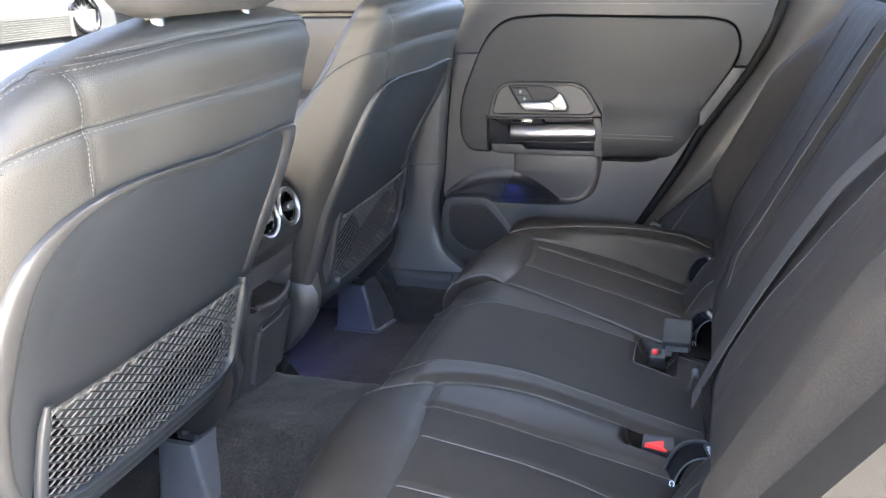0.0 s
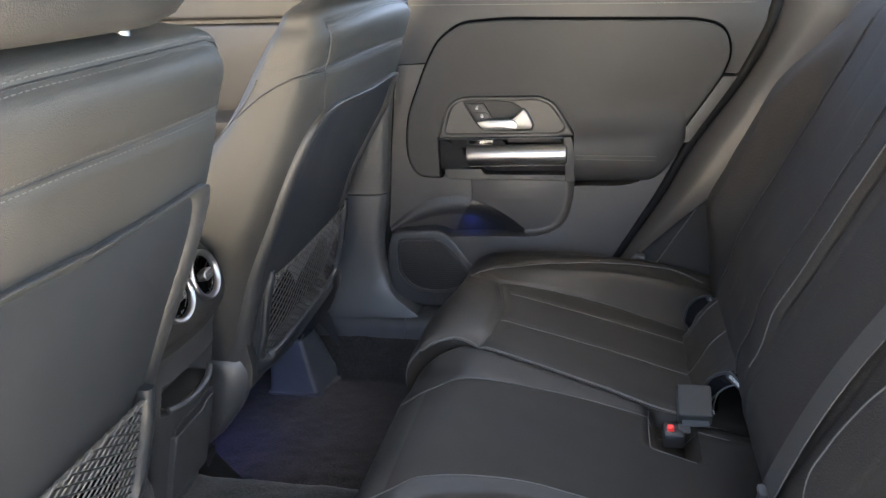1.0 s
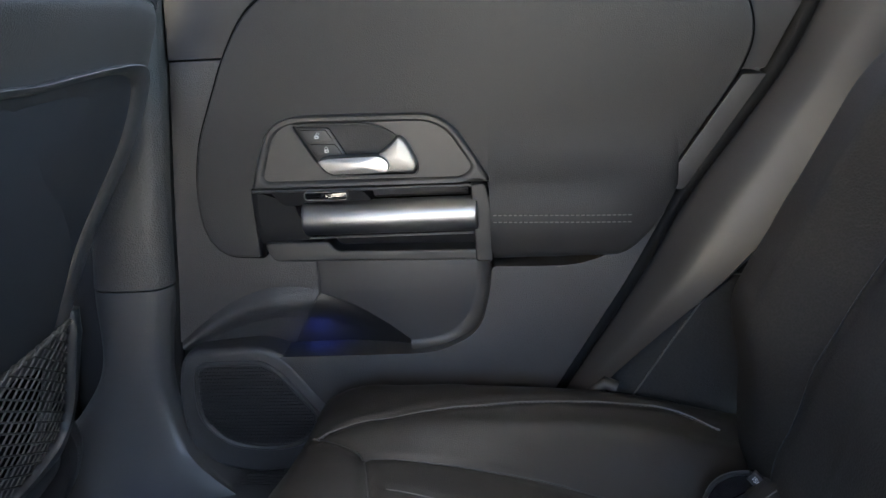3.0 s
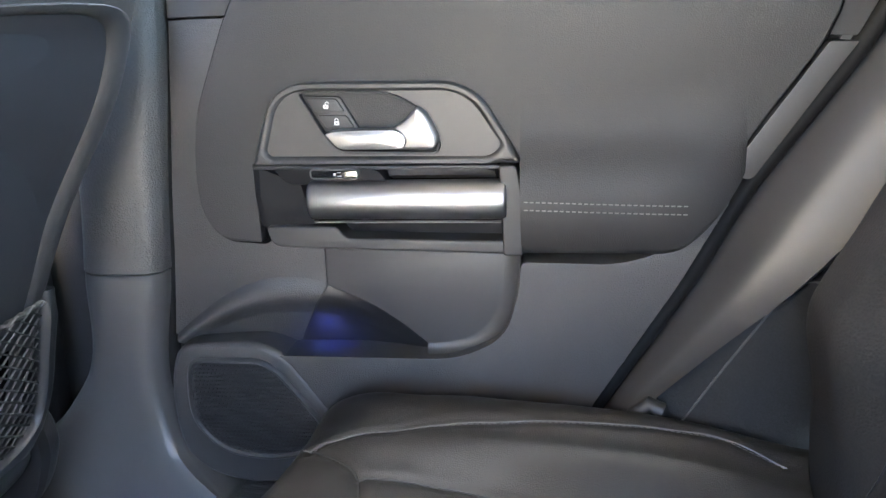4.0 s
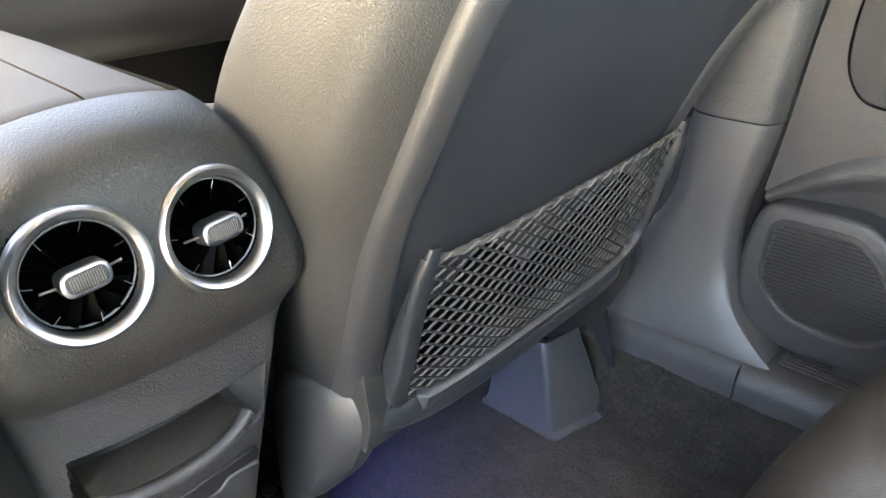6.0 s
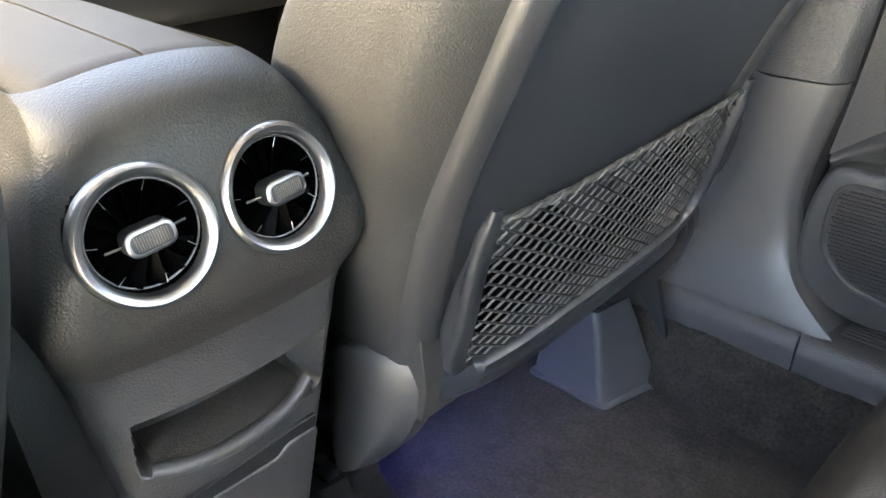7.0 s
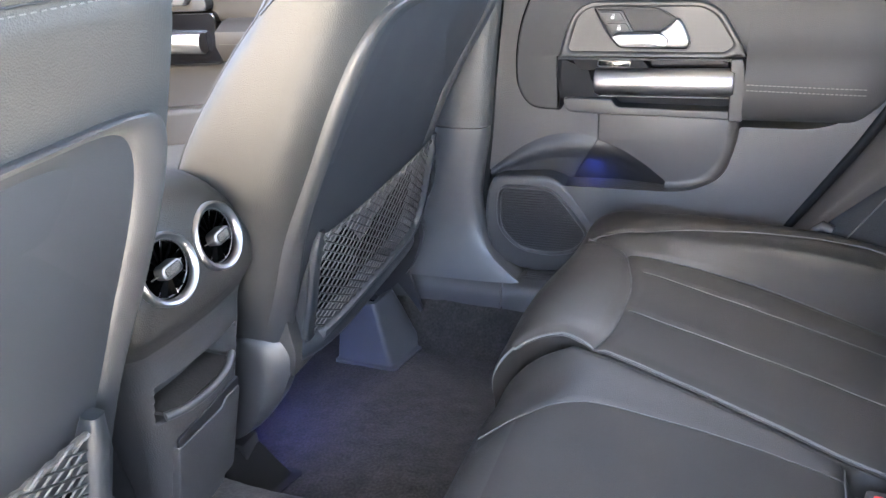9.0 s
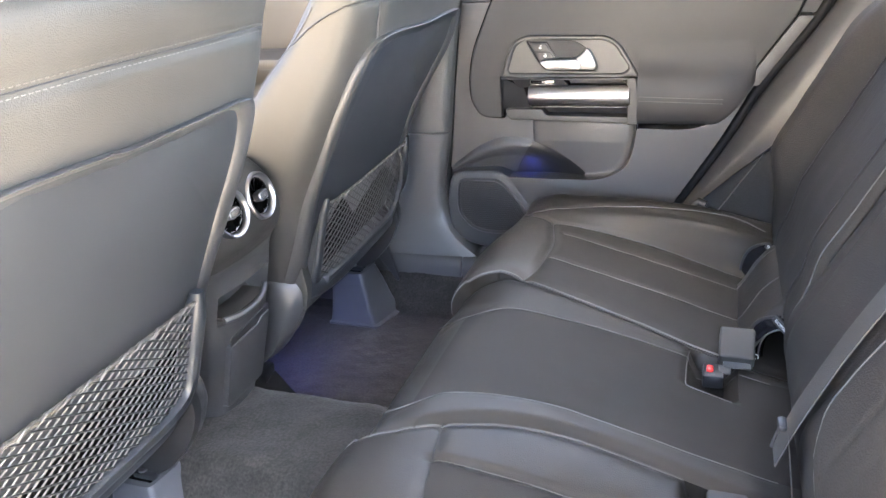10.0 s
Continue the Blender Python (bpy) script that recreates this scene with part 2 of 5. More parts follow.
def table(rows):
    """A smooth function through (x, value) rows."""
    xs, ys = np.array([r[0] for r in rows], float), np.array([r[1] for r in rows], float)
    m = np.gradient(ys, xs)

    def value(x):
        x = min(max(x, xs[0]), xs[-1])
        i = min(max(int(np.searchsorted(xs, x)) - 1, 0), len(xs) - 2)
        h = xs[i + 1] - xs[i]
        t = (x - xs[i]) / h
        return float((1 + 2 * t) * (1 - t) ** 2 * ys[i] + t * (1 - t) ** 2 * h * m[i] + t * t * (3 - 2 * t) * ys[i + 1] + t * t * (t - 1) * h * m[i + 1])
    return value


def away(px, py, line):
    """Distance from (px, py) to a polyline."""
    best = 1e9
    for (ax, ay), (bx, by) in zip(line, line[1:]):
        dx, dy = bx - ax, by - ay
        t = max(0.0, min(1.0, ((px - ax) * dx + (py - ay) * dy) / (dx * dx + dy * dy + 1e-12)))
        best = min(best, (px - ax - t * dx) ** 2 + (py - ay - t * dy) ** 2)
    return math.sqrt(best)


def stitches(path, long=0.0042, gap=0.0022, r=0.0006):
    """Short raised threads along a path of 3D points."""
    p = [Vector(q) for q in path]
    run, out, at = [0.0], [], 0.0
    for a, b in zip(p, p[1:]):
        run.append(run[-1] + (b - a).length)

    def where(s):
        i = min(max(int(np.searchsorted(run, s)) - 1, 0), len(p) - 2)
        return p[i].lerp(p[i + 1], (s - run[i]) / max(1e-9, run[i + 1] - run[i]))
    while at + long < run[-1]:
        out.append(tube([where(at), where(at + long / 2), where(at + long)], r, 4))
        at += long + gap
    return join(*out) if out else tube(path, r, 4)


# ---- setting: floor, sills, pillars, roof ----
C = 1.245
ground = part("ground", grid(lambda u, v: (-60 + 120 * u, -60 + 120 * v, -0.42), 8, 8), GROUND)
tagged(ground, "pale dusty concrete ground outside the car", "ground", kind="structure")


def ease(t):
    t = max(0.0, min(1.0, t))
    return t * t * (3 - 2 * t)


def floor_z(x, y):
    hump = 1 / (1 + math.exp(-(y - 1.055) / 0.012)) / (1 + math.exp((y - 1.335) / 0.012))
    z = 0.15 * hump + 0.004 * noise.noise((x * 14, y * 14, 0)) + 0.002 * noise.noise((x * 60, y * 60, 3))
    return z + 0.10 * max(0.0, -0.95 - x) + 0.095 * max(ease((y - 1.865) / 0.065), ease((0.625 - y) / 0.065))


floor = part("floor", grid(lambda u, v: (-1.9 + 1.55 * u, 0.5 + 1.47 * v, floor_z(-1.9 + 1.55 * u, 0.5 + 1.47 * v)), 150, 190), CARPET, sharp=60)
tagged(floor, "charcoal carpet floor with a raised centre tunnel", "carpet", kind="structure")
shell_floor = part("underbody", box(-2.0, 1.5, 0.42, 2.1, -0.10, -0.04), PAINT)
tagged(shell_floor, "plain metal underbody below the carpet", "underbody", kind="structure")


def sill_geo(y_in, y_out):
    s = 1 if y_out > y_in else -1
    prof = [(y_in - 0.002 * s, 0.085), (y_in, 0.10), (y_in + 0.005 * s, 0.125), (y_in + 0.02 * s, 0.142), (y_in + 0.05 * s, 0.148), (y_out, 0.14), (y_out, -0.04)]
    prof = [tuple(q) for q in smooth_line(prof[:6], 24)] + [prof[6]]
    return loft([[(x, y, z) for y, z in prof] for x in (-1.95, -1.2, -0.573, -0.5695)]), loft([[(x, y, z) for y, z in prof] for x in (-0.5665, -0.563, -0.3, 0.1)])


for side, (a, b) in {"far": (1.925, 2.06), "near": (0.565, 0.43)}.items():
    sill = thing("sill_trim", "dark grey plastic sill cover along the door opening", "sill trim", (-0.6, (a + b) / 2, 0.0), kind="structure")
    for g in sill_geo(a, b):
        piece("sill_cover", g, TRIM, sill)
    if side == "far":
        ribs = [box(-0.53 + 0.0, -0.40, 1.962 + 0.008 * k, 1.965 + 0.008 * k, 0.144, 0.150, 0.0008, 1) for k in range(5)]
        piece("tread_rib", join(*ribs), TRIM, sill)

# B pillar
pillar_l, pillar_r = table([(0.12, -1.05), (0.16, -0.93), (0.20, -0.84), (0.28, -0.755), (0.45, -0.715), (0.75, -0.68), (1.2, -0.62)]), table([(0.12, -0.50), (0.15, -0.54), (0.19, -0.588), (0.25, -0.612), (0.45, -0.594), (0.75, -0.556), (1.2, -0.50)])


def pillar_ring(z, grow=0.0):
    a, b = pillar_l(z) - grow, pillar_r(z) + grow
    y0 = 1.975 - 0.035 * math.exp(-((z - 0.13) / 0.07) ** 2) - grow
    w = b - a
    pts = [(a, 2.06), (a + 0.004, y0 + 0.03), (a + 0.012, y0 + 0.012), (a + 0.03, y0 + 0.002), (a + 0.5 * w, y0), (b - 0.022, y0 + 0.003), (b - 0.008, y0 + 0.014), (b - 0.003, y0 + 0.03), (b, 2.06)]
    return [(q[0], q[1], z) for q in smooth_line(pts, 24)]


pillar = thing("pillar_b", "dark grey plastic door pillar trim flaring into the sill", "pillar trim", (-0.65, 2.0, 0.12), kind="structure")
piece("lower_trim", loft([pillar_ring(0.12 + (0.449 - 0.12) * k / 30) for k in range(31)]), material("smooth_grey_plastic", (0.060, 0.0593, 0.0588), 0.42, size=900, bump=0.1), pillar)
piece("upper_trim", loft([pillar_ring(0.4515 + (1.2 - 0.4515) * k / 30, 0.001) for k in range(31)]), material("grained_grey_plastic", (0.046, 0.0448, 0.043), 0.44, size=480, bump=1.0, grain=0.15), pillar, "grained plastic upper pillar trim")

def tinted(name, tint):
    """Thin tinted glass."""
    m = bpy.data.materials.new(name)
    m.use_nodes = True
    n, l = m.node_tree.nodes, m.node_tree.links
    clear, gloss, mix = n.new("ShaderNodeBsdfTransparent"), n.new("ShaderNodeBsdfGlossy"), n.new("ShaderNodeMixShader")
    clear.inputs[0].default_value = (*tint, 1)
    gloss.inputs["Roughness"].default_value = 0.02
    mix.inputs[0].default_value = 0.05
    l.new(clear.outputs[0], mix.inputs[1])
    l.new(gloss.outputs[0], mix.inputs[2])
    l.new(mix.outputs[0], n["Material Output"].inputs[0])
    return m


# Unseen panes, added with a dark tint to hold back front daylight.
GLASS = tinted("tinted_glass", (0.22, 0.22, 0.20))
for name, geo, words_on in (("window_front", loft([[(x, y, z), (x, y, z + 0.006)] for x, z, y in ((-1.06, 1.245, 0.60), (-1.06, 1.245, 1.80), (-1.88, 0.905, 1.80), (-1.88, 0.905, 0.60))], False), "tinted windscreen above the dashboard"), ("window_side", box(-1.80, -0.60, 2.062, 2.067, 0.94, 1.225), "tinted front side window of the closed door")):
    pane = part(name, geo, GLASS)
    tagged(pane, words_on, "window", kind="structure")

# outer shell of the car that shades the cabin
roof = part("ceiling", join(box(-1.05, 1.35, 0.52, 1.98, 1.27, 1.32, 0.01), box(-1.1, 1.35, 0.36, 0.54, 1.22, 1.33, 0.02), box(-1.1, 1.35, 1.96, 2.06, 1.22, 1.33, 0.02)), HEADLINER)
tagged(roof, "dark fabric headliner under the roof", "ceiling", kind="structure")
skin = part("wall_outer", box(-1.95, 1.12, 2.085, 2.10, -0.1, 0.93), PAINT)
tagged(skin, "plain metal outer skin behind the door trim", "bodywork", kind="structure")
tail = part("wall_rear", join(box(1.1, 1.16, 0.5, 2.0, -0.05, 0.95), box(1.1, 1.16, 0.5, 2.0, 1.15, 1.3), box(0.55, 1.12, 1.96, 2.05, -0.05, 1.25)), TRIM)
near_trim = part("pillar_c_near", slab([(-0.10, -0.05), (-0.10, 0.17), (-0.052, 0.285), (0.045, 0.443), (0.104, 0.553), (0.204, 0.705), (0.25, 0.80), (0.28, 0.93), (0.38, 1.25), (1.12, 1.25), (1.12, -0.05)], 0.50, 0.45, 0.004), material("matt_beige_grey_trim", (0.0095, 0.0088, 0.0076), 0.75, size=700, bump=0.2, spec=0.15))
tagged(near_trim, "matt grey trim along the rear edge of the open door", "pillar trim", kind="structure")
tagged(tail, "plain grey load area trim behind the rear seats", "load area", kind="structure")
nose = part("wall_front", join(box(-2.0, -1.84, 0.42, 2.084, -0.05, 0.85)), BLACK)
tagged(nose, "black bulkhead below the windscreen", "bulkhead", kind="structure")
near_door = part("pillar_near", box(-0.78, -0.69, 0.42, 0.50, 0.0, 1.27, 0.02), TRIM)
tagged(near_door, "grey door pillar between the two open doors", "pillar trim", kind="structure")

for y, name in ((0.52, "near"), (1.94, "far")):
    ap = part("pillar_a", loft([[(x + dx, y + dy, z + dz) for dx, dy, dz in ((0.03, -0.14 if y > 1 else -0.05, 0.05), (0.03, 0.06, 0.05), (-0.03, 0.06, -0.05), (-0.03, -0.14 if y > 1 else -0.05, -0.05))] for x, z in ((-1.03, 1.26), (-1.35, 1.14), (-1.9, 0.88))]), HEADLINER)
    tagged(ap, "dark windscreen pillar trim", "pillar trim", kind="structure")

# Unseen near front door, added closed to keep low daylight out.
front_near = part("door_front_near", join(box(-1.95, -0.74, 0.42, 0.50, -0.10, 0.92, 0.01), box(-1.95, -0.74, 0.50, 0.53, 0.12, 0.90, 0.01)), TRIM)
tagged(front_near, "unseen dark grey front door closed against low daylight beside the driving seat", "car door", kind="structure")
# the open near door, swung outwards on its hinges at the pillar
open_door = thing("open_door", "grey car door standing wide open beside the cabin", "car door", (-0.70, 0.40, 0.10), kind="structure")
swing = Matrix.Translation((-0.70, 0.40, 0)) @ Matrix.Rotation(radians(-106), 4, "Z")
panel = rounded([(0.0, 0.14), (0.0, 0.86), (0.80, 0.82), (0.86, 0.72), (0.62, 0.30), (0.52, 0.12)], 0.04, 5)
piece("door_skin", moved(slab(panel, 0.0, 0.05, 0.008), swing), PAINT, open_door)
piece("door_card", moved(slab(inset(panel, 0.012), -0.035, 0.0, 0.012), swing), TRIM, open_door)

# ---- far rear door ----
D = thing("rear_door", "closed car door with black leather panel, grey plastic lower trim and silver handle", "car door", (-0.2, 2.03, 0.15), kind="structure")
SATIN_TRIM = material("satin_dark_plastic", (0.037, 0.0366, 0.0368), 0.42, size=900, bump=0.12, stain=0.1)
piece("door_card", slab(rounded([(-0.545, 0.90), (-0.594, 0.47), (-0.620, 0.28), (-0.602, 0.185, 0.05), (-0.53, 0.15), (-0.40, 0.14), (-0.12, 0.20), (-0.076, 0.279), (0.022, 0.441), (0.081, 0.551), (0.184, 0.702), (0.230, 0.80), (0.238, 0.90)], 0.02), 2.045, 2.075), TRIM, D)
piece("top_trim", slab(rounded([(-0.553, 0.7505, 0.002), (-0.45, 0.7505, 0.002), (-0.40, 0.775), (0.08, 0.77), (0.13, 0.705), (0.184, 0.703, 0.003), (0.231, 0.80), (0.24, 0.90), (-0.54, 0.90)], 0.01), 2.006, 2.05, 0.006), TRIM_SOFT, D)
piece("top_stitching", stitches([(-0.54 + 0.75 * k / 60, 2.0045, 0.878 - 0.036 * k / 60) for k in range(61)]), PALE_THREAD, D, "pale stitching below the window sill")
piece("side_trim", slab(rounded([(-0.5535, 0.7485, 0.002), (-0.43, 0.7485), (-0.42, 0.48), (-0.3915, 0.482, 0.003), (-0.3935, 0.429, 0.004), (-0.44, 0.4335), (-0.485, 0.428), (-0.525, 0.411), (-0.56, 0.388), (-0.588, 0.365), (-0.609, 0.355), (-0.592, 0.47)], 0.006), 2.0095, 2.05, 0.0012), TRIM, D)
BIN_TOP = [(-0.603, 0.354), (-0.588, 0.366), (-0.56, 0.388), (-0.525, 0.411), (-0.485, 0.428), (-0.44, 0.4345), (-0.393, 0.429), (-0.349, 0.410), (-0.308, 0.384), (-0.262, 0.350), (-0.244, 0.338)]
bin_arc = smooth_line(BIN_TOP, 60)


def bin_wall(u, v):
    """The trim swells into a lip along the arc and rolls inwards below it."""
    k = min(59, int(u * 60))
    a, b = (bin_arc[k][j] + (bin_arc[k + 1][j] - bin_arc[k][j]) * (u * 60 - k) for j in (0, 1))
    soft = ease((0.72 - u) / 0.3)
    roll = min(1.0, v ** 0.9 * soft + (1 - soft) * v ** 0.45)
    y = 2.0097 + (0.036 + 0.020 * math.sin(math.pi * u)) * (1 - math.sqrt(max(0.0, 1 - roll * roll)))
    y -= 0.0085 * ease((0.85 - u) / 0.40) * math.sin(math.pi * min(1.0, v / 0.42)) ** 1.2
    top = b + 0.005 * ease((0.80 - u) / 0.3)
    return (a + 0.02 * v * (0.5 - u), y, top + (0.318 - top) * v)


piece("bin_edge", grid(lambda u, v: bin_wall(u * (0.605 - 0.14 * v), v), 40, 34), TRIM, D, "rolled edge of the door bin", sharp=80)
# Darker than the trim: the bin's inner shade is put into the plastic.
piece("bin_liner", grid(lambda u, v: bin_wall(0.605 - 0.14 * v + u * (0.395 + 0.14 * v), v), 30, 34), material("shaded_bin_plastic", (0.015, 0.015, 0.016), 0.36, size=700, bump=0.1, spec=0.4), D, "glossy inside of the door bin with shade in its colour", sharp=80)
joint = [(-0.3925, 2.0075, 0.481), (-0.3927, 2.0080, 0.455), (-0.3930, 2.0085, 0.430)] + [bin_wall(0.605 - 0.14 * (0.06 + 0.74 * t), 0.06 + 0.74 * t) for t in (0.0, 0.25, 0.5, 0.75, 1.0)]
piece("panel_joint", tube([tuple(q) for q in smooth_line([(p[0], p[1] - 0.0004, p[2]) for p in joint], 40)], 0.0011, 6), BLACK, D)
piece("pocket_panel", slab(rounded([(-0.3915, 0.4815, 0.002), (-0.158, 0.478), (-0.155, 0.417), (-0.175, 0.360), (-0.215, 0.330), (-0.252, 0.338, 0.004), (-0.308, 0.385), (-0.349, 0.411), (-0.393, 0.4285, 0.003)], 0.02), 2.0085, 2.05, 0.0015), SATIN_TRIM, D)
edge_line = smooth_line([(-0.153, 0.482), (-0.1545, 0.450), (-0.1585, 0.420), (-0.170, 0.386), (-0.190, 0.360), (-0.214, 0.347), (-0.245, 0.342), (-0.27, 0.341)], 40)


def fillet(u, v):
    """A hollow curve from the pocket's floor up to the lower panel."""
    i = min(39, int(u * 40))
    p, q = Vector(edge_line[i]), Vector(edge_line[i + 1])
    w = p.lerp(q, u * 40 - i)
    d = (q - p).normalized()
    side = Vector((d.y, -d.x)) * (0.020 - 0.006 * ease((u - 0.55) / 0.45))
    return (w.x + side.x * (1 - v), 2.0082 - 0.0205 * (1 - math.sqrt(max(0.0, 1 - v * v))), w.y + side.y * (1 - v))


piece("pocket_fillet", grid(fillet, 40, 14), SATIN_TRIM, D, sharp=80)
low = rounded([(-0.47, 0.342, 0.012), (-0.23, 0.344, 0.05), (-0.172, 0.375, 0.05), (-0.157, 0.43, 0.03), (-0.153, 0.468, 0.008), (-0.041, 0.466, 0.04), (0.01, 0.485, 0.03), (0.04, 0.522), (0.072, 0.543, 0.012), (0.022, 0.445), (-0.076, 0.28), (-0.13, 0.18), (-0.47, 0.14), (-0.48, 0.20), (-0.45, 0.27, 0.02)], 0.02, 7)
piece("lower_panel", slab(low, 1.9855, 2.05, 0.015, steps=8), TRIM, D)
piece("speaker_frame", slab(rounded([(-0.611, 0.30), (-0.594, 0.354, 0.025), (-0.478, 0.359, 0.025), (-0.444, 0.339, 0.02), (-0.372, 0.235, 0.02), (-0.40, 0.165, 0.05), (-0.53, 0.150, 0.05), (-0.60, 0.178, 0.05), (-0.613, 0.23)], 0.03, 7), 1.984, 2.05, 0.009, steps=6), TRIM, D)
gr_out = rounded([(-0.587, 0.29), (-0.580, 0.338, 0.025), (-0.480, 0.339, 0.025), (-0.456, 0.322, 0.015), (-0.400, 0.246, 0.02), (-0.426, 0.204, 0.03), (-0.480, 0.192, 0.04), (-0.548, 0.200, 0.05), (-0.586, 0.245, 0.04)], 0.02, 6)
spk = piece("speaker_grille", frame_of(gr_out, inset(gr_out, 0.007), 1.9785, 1.986, 0.0028), TRIM, D)
piece("grille_plate", slab(inset(gr_out, 0.009), 1.9835, 1.99, 0.001, steps=1), BLACK, D)


def inside(px, pz, poly):
    hit = False
    for (ax, az), (bx, bz) in zip(poly, poly[1:] + poly[:1]):
        if (az > pz) != (bz > pz) and px < ax + (pz - az) / (bz - az) * (bx - ax):
            hit = not hit
    return hit


mesh_rows, gin = [], inset(gr_out, 0.009)
for k in range(28):
    z = 0.186 + 0.0054 * k
    for j in range(34):
        x = -0.59 + 0.0054 * (j + 0.5 * (k % 2))
        if inside(x, z, gin):
            mesh_rows.append(box(x - 0.0021, x + 0.0021, 1.9815, 1.9845, z - 0.0012, z + 0.0012))
piece("grille_mesh", join(*mesh_rows), BLACK, D)

pan = [(-0.463, 0.489, 0.004), (-0.515, 0.492, 0.03), (-0.536, 0.525, 0.03), (-0.538, 0.577), (-0.527, 0.64), (-0.476, 0.752, 0.04), (-0.443, 0.803, 0.05), (-0.395, 0.832, 0.05), (-0.30, 0.835), (0.09, 0.814, 0.02), (0.150, 0.800, 0.05), (0.166, 0.745, 0.04), (0.148, 0.698, 0.02), (0.067, 0.577, 0.004), (-0.10, 0.570), (-0.156, 0.584, 0.003), (-0.463, 0.584, 0.003)]
pan_line = rounded(pan, 0.03, 7)
piece("panel_gap", slab(inset(pan_line, -0.006), 2.0035, 2.05, 0.002), GAP, D)
piece("upper_panel", slab(pan_line, 1.990, 2.05, 0.009, steps=6), DOOR_LEATHER, D, "black leather-covered upper panel")
piece("corner_trim", slab(rounded([(0.1535, 0.699, 0.002), (0.1815, 0.6985, 0.002), (0.092, 0.562, 0.004), (0.083, 0.560, 0.004), (0.0715, 0.577, 0.004)], 0.003), 1.992, 2.05, 0.004), BEZEL, D, "lighter satin grey corner trim")


ARM = smooth_line([(1.9895, 0.655), (1.9885, 0.636), (1.985, 0.616), (1.978, 0.598), (1.969, 0.580), (1.963, 0.562), (1.961, 0.545), (1.962, 0.522), (1.968, 0.500), (1.980, 0.482), (2.006, 0.474)], 40)


def arm(u, v):
    x = -0.152 + 0.235 * u
    k = max(0.0, 1 - (max(0.0, u - 0.50) / 0.50) ** 2.2) ** 0.6
    lowz = 0.474 + (0.095 * ((u - 0.60) / 0.40) ** 1.8 if u > 0.60 else 0.0)
    y, z = ARM[int(round(v * 40))]
    y = 1.9905 + (y - 1.9905) * (0.03 + 0.97 * k) if y < 1.9905 else y
    return (x, y, max(z, lowz))


piece("armrest", grid(arm, 48, 40), DOOR_LEATHER, D, "padded black leather armrest", sharp=60)
for dz in (0.0, -0.009):
    piece("armrest_stitching", stitches([(-0.148 + 0.176 * k / 40, 1.9603 + 0.006 * max(0, k / 40 - 0.7), 0.5445 + dz - 0.006 * k / 40) for k in range(41)], r=0.0008), PALE_THREAD, D, "double row of pale stitching")

plate = rounded([(-0.4590, 0.583, 0.006), (-0.447, 0.625), (-0.428, 0.664, 0.025), (-0.395, 0.6765, 0.025), (-0.222, 0.6725, 0.03), (-0.193, 0.656, 0.03), (-0.160, 0.601, 0.03), (-0.150, 0.583, 0.006)], 0.02, 6)
sunk = rounded([(-0.440, 0.600, 0.012), (-0.424, 0.650, 0.02), (-0.404, 0.6655, 0.015), (-0.226, 0.6618, 0.02), (-0.204, 0.650, 0.02), (-0.173, 0.603, 0.012), (-0.186, 0.5925, 0.012), (-0.436, 0.5955, 0.008)], 0.01, 6)
dish = rounded([(-0.3975, 0.6645, 0.005), (-0.345, 0.6645, 0.02), (-0.291, 0.6605, 0.03), (-0.266, 0.647, 0.02), (-0.2405, 0.605, 0.006), (-0.245, 0.5965, 0.006), (-0.355, 0.5995, 0.008), (-0.373, 0.620, 0.01)], 0.01, 6)
bez = piece("handle_bezel", holed(plate, sunk, 1.9795, 2.04, 0.006, 0.0085, 1.9890, steps=8), BEZEL, D, "satin dark grey handle surround")
piece("bezel_face", holed(inset(sunk, -0.003), inset(dish, -0.002), 1.9835, 2.0, 0.0005, 0.001, 2.0), BEZEL, bez)
piece("handle_dish", holed(inset(dish, -0.0021), inset(dish, 0.0005), 1.9815, 1.995, 0.0008, 0.001, 2.004), BLACK, D)
piece("dish_floor", slab(dish, 1.9925, 2.004, 0.0005, steps=1, dome=-0.007), SATIN_TRIM, D)
lever = piece("door_handle", slab(rounded([(-0.293, 0.6245, 0.02), (-0.277, 0.6325, 0.02), (-0.2625, 0.6485, 0.005), (-0.253, 0.6405, 0.01), (-0.2395, 0.611, 0.006), (-0.2445, 0.6005, 0.006), (-0.285, 0.602, 0.004)], 0.006, 6), 1.9700, 1.992, 0.006, steps=6, dome=0.0015), CHROME, D, "bright silver door lever")
piece("lever_grip", slab(rounded([(-0.3655, 0.6215, 0.004), (-0.352, 0.6245, 0.006), (-0.284, 0.6250, 0.010), (-0.2735, 0.6155, 0.010), (-0.277, 0.6035, 0.008), (-0.350, 0.6040, 0.008)], 0.006, 6), 1.9625, 1.984, 0.007, steps=7, dome=0.002), SATIN, lever, "satin grip of the lever")
piece("lock_switch", slab(rounded([(-0.3945, 0.6615), (-0.351, 0.6595), (-0.3305, 0.6225), (-0.370, 0.6215)], 0.004), 1.9850, 1.997, 0.0015), BLACK, D, "black lock buttons with white symbols")
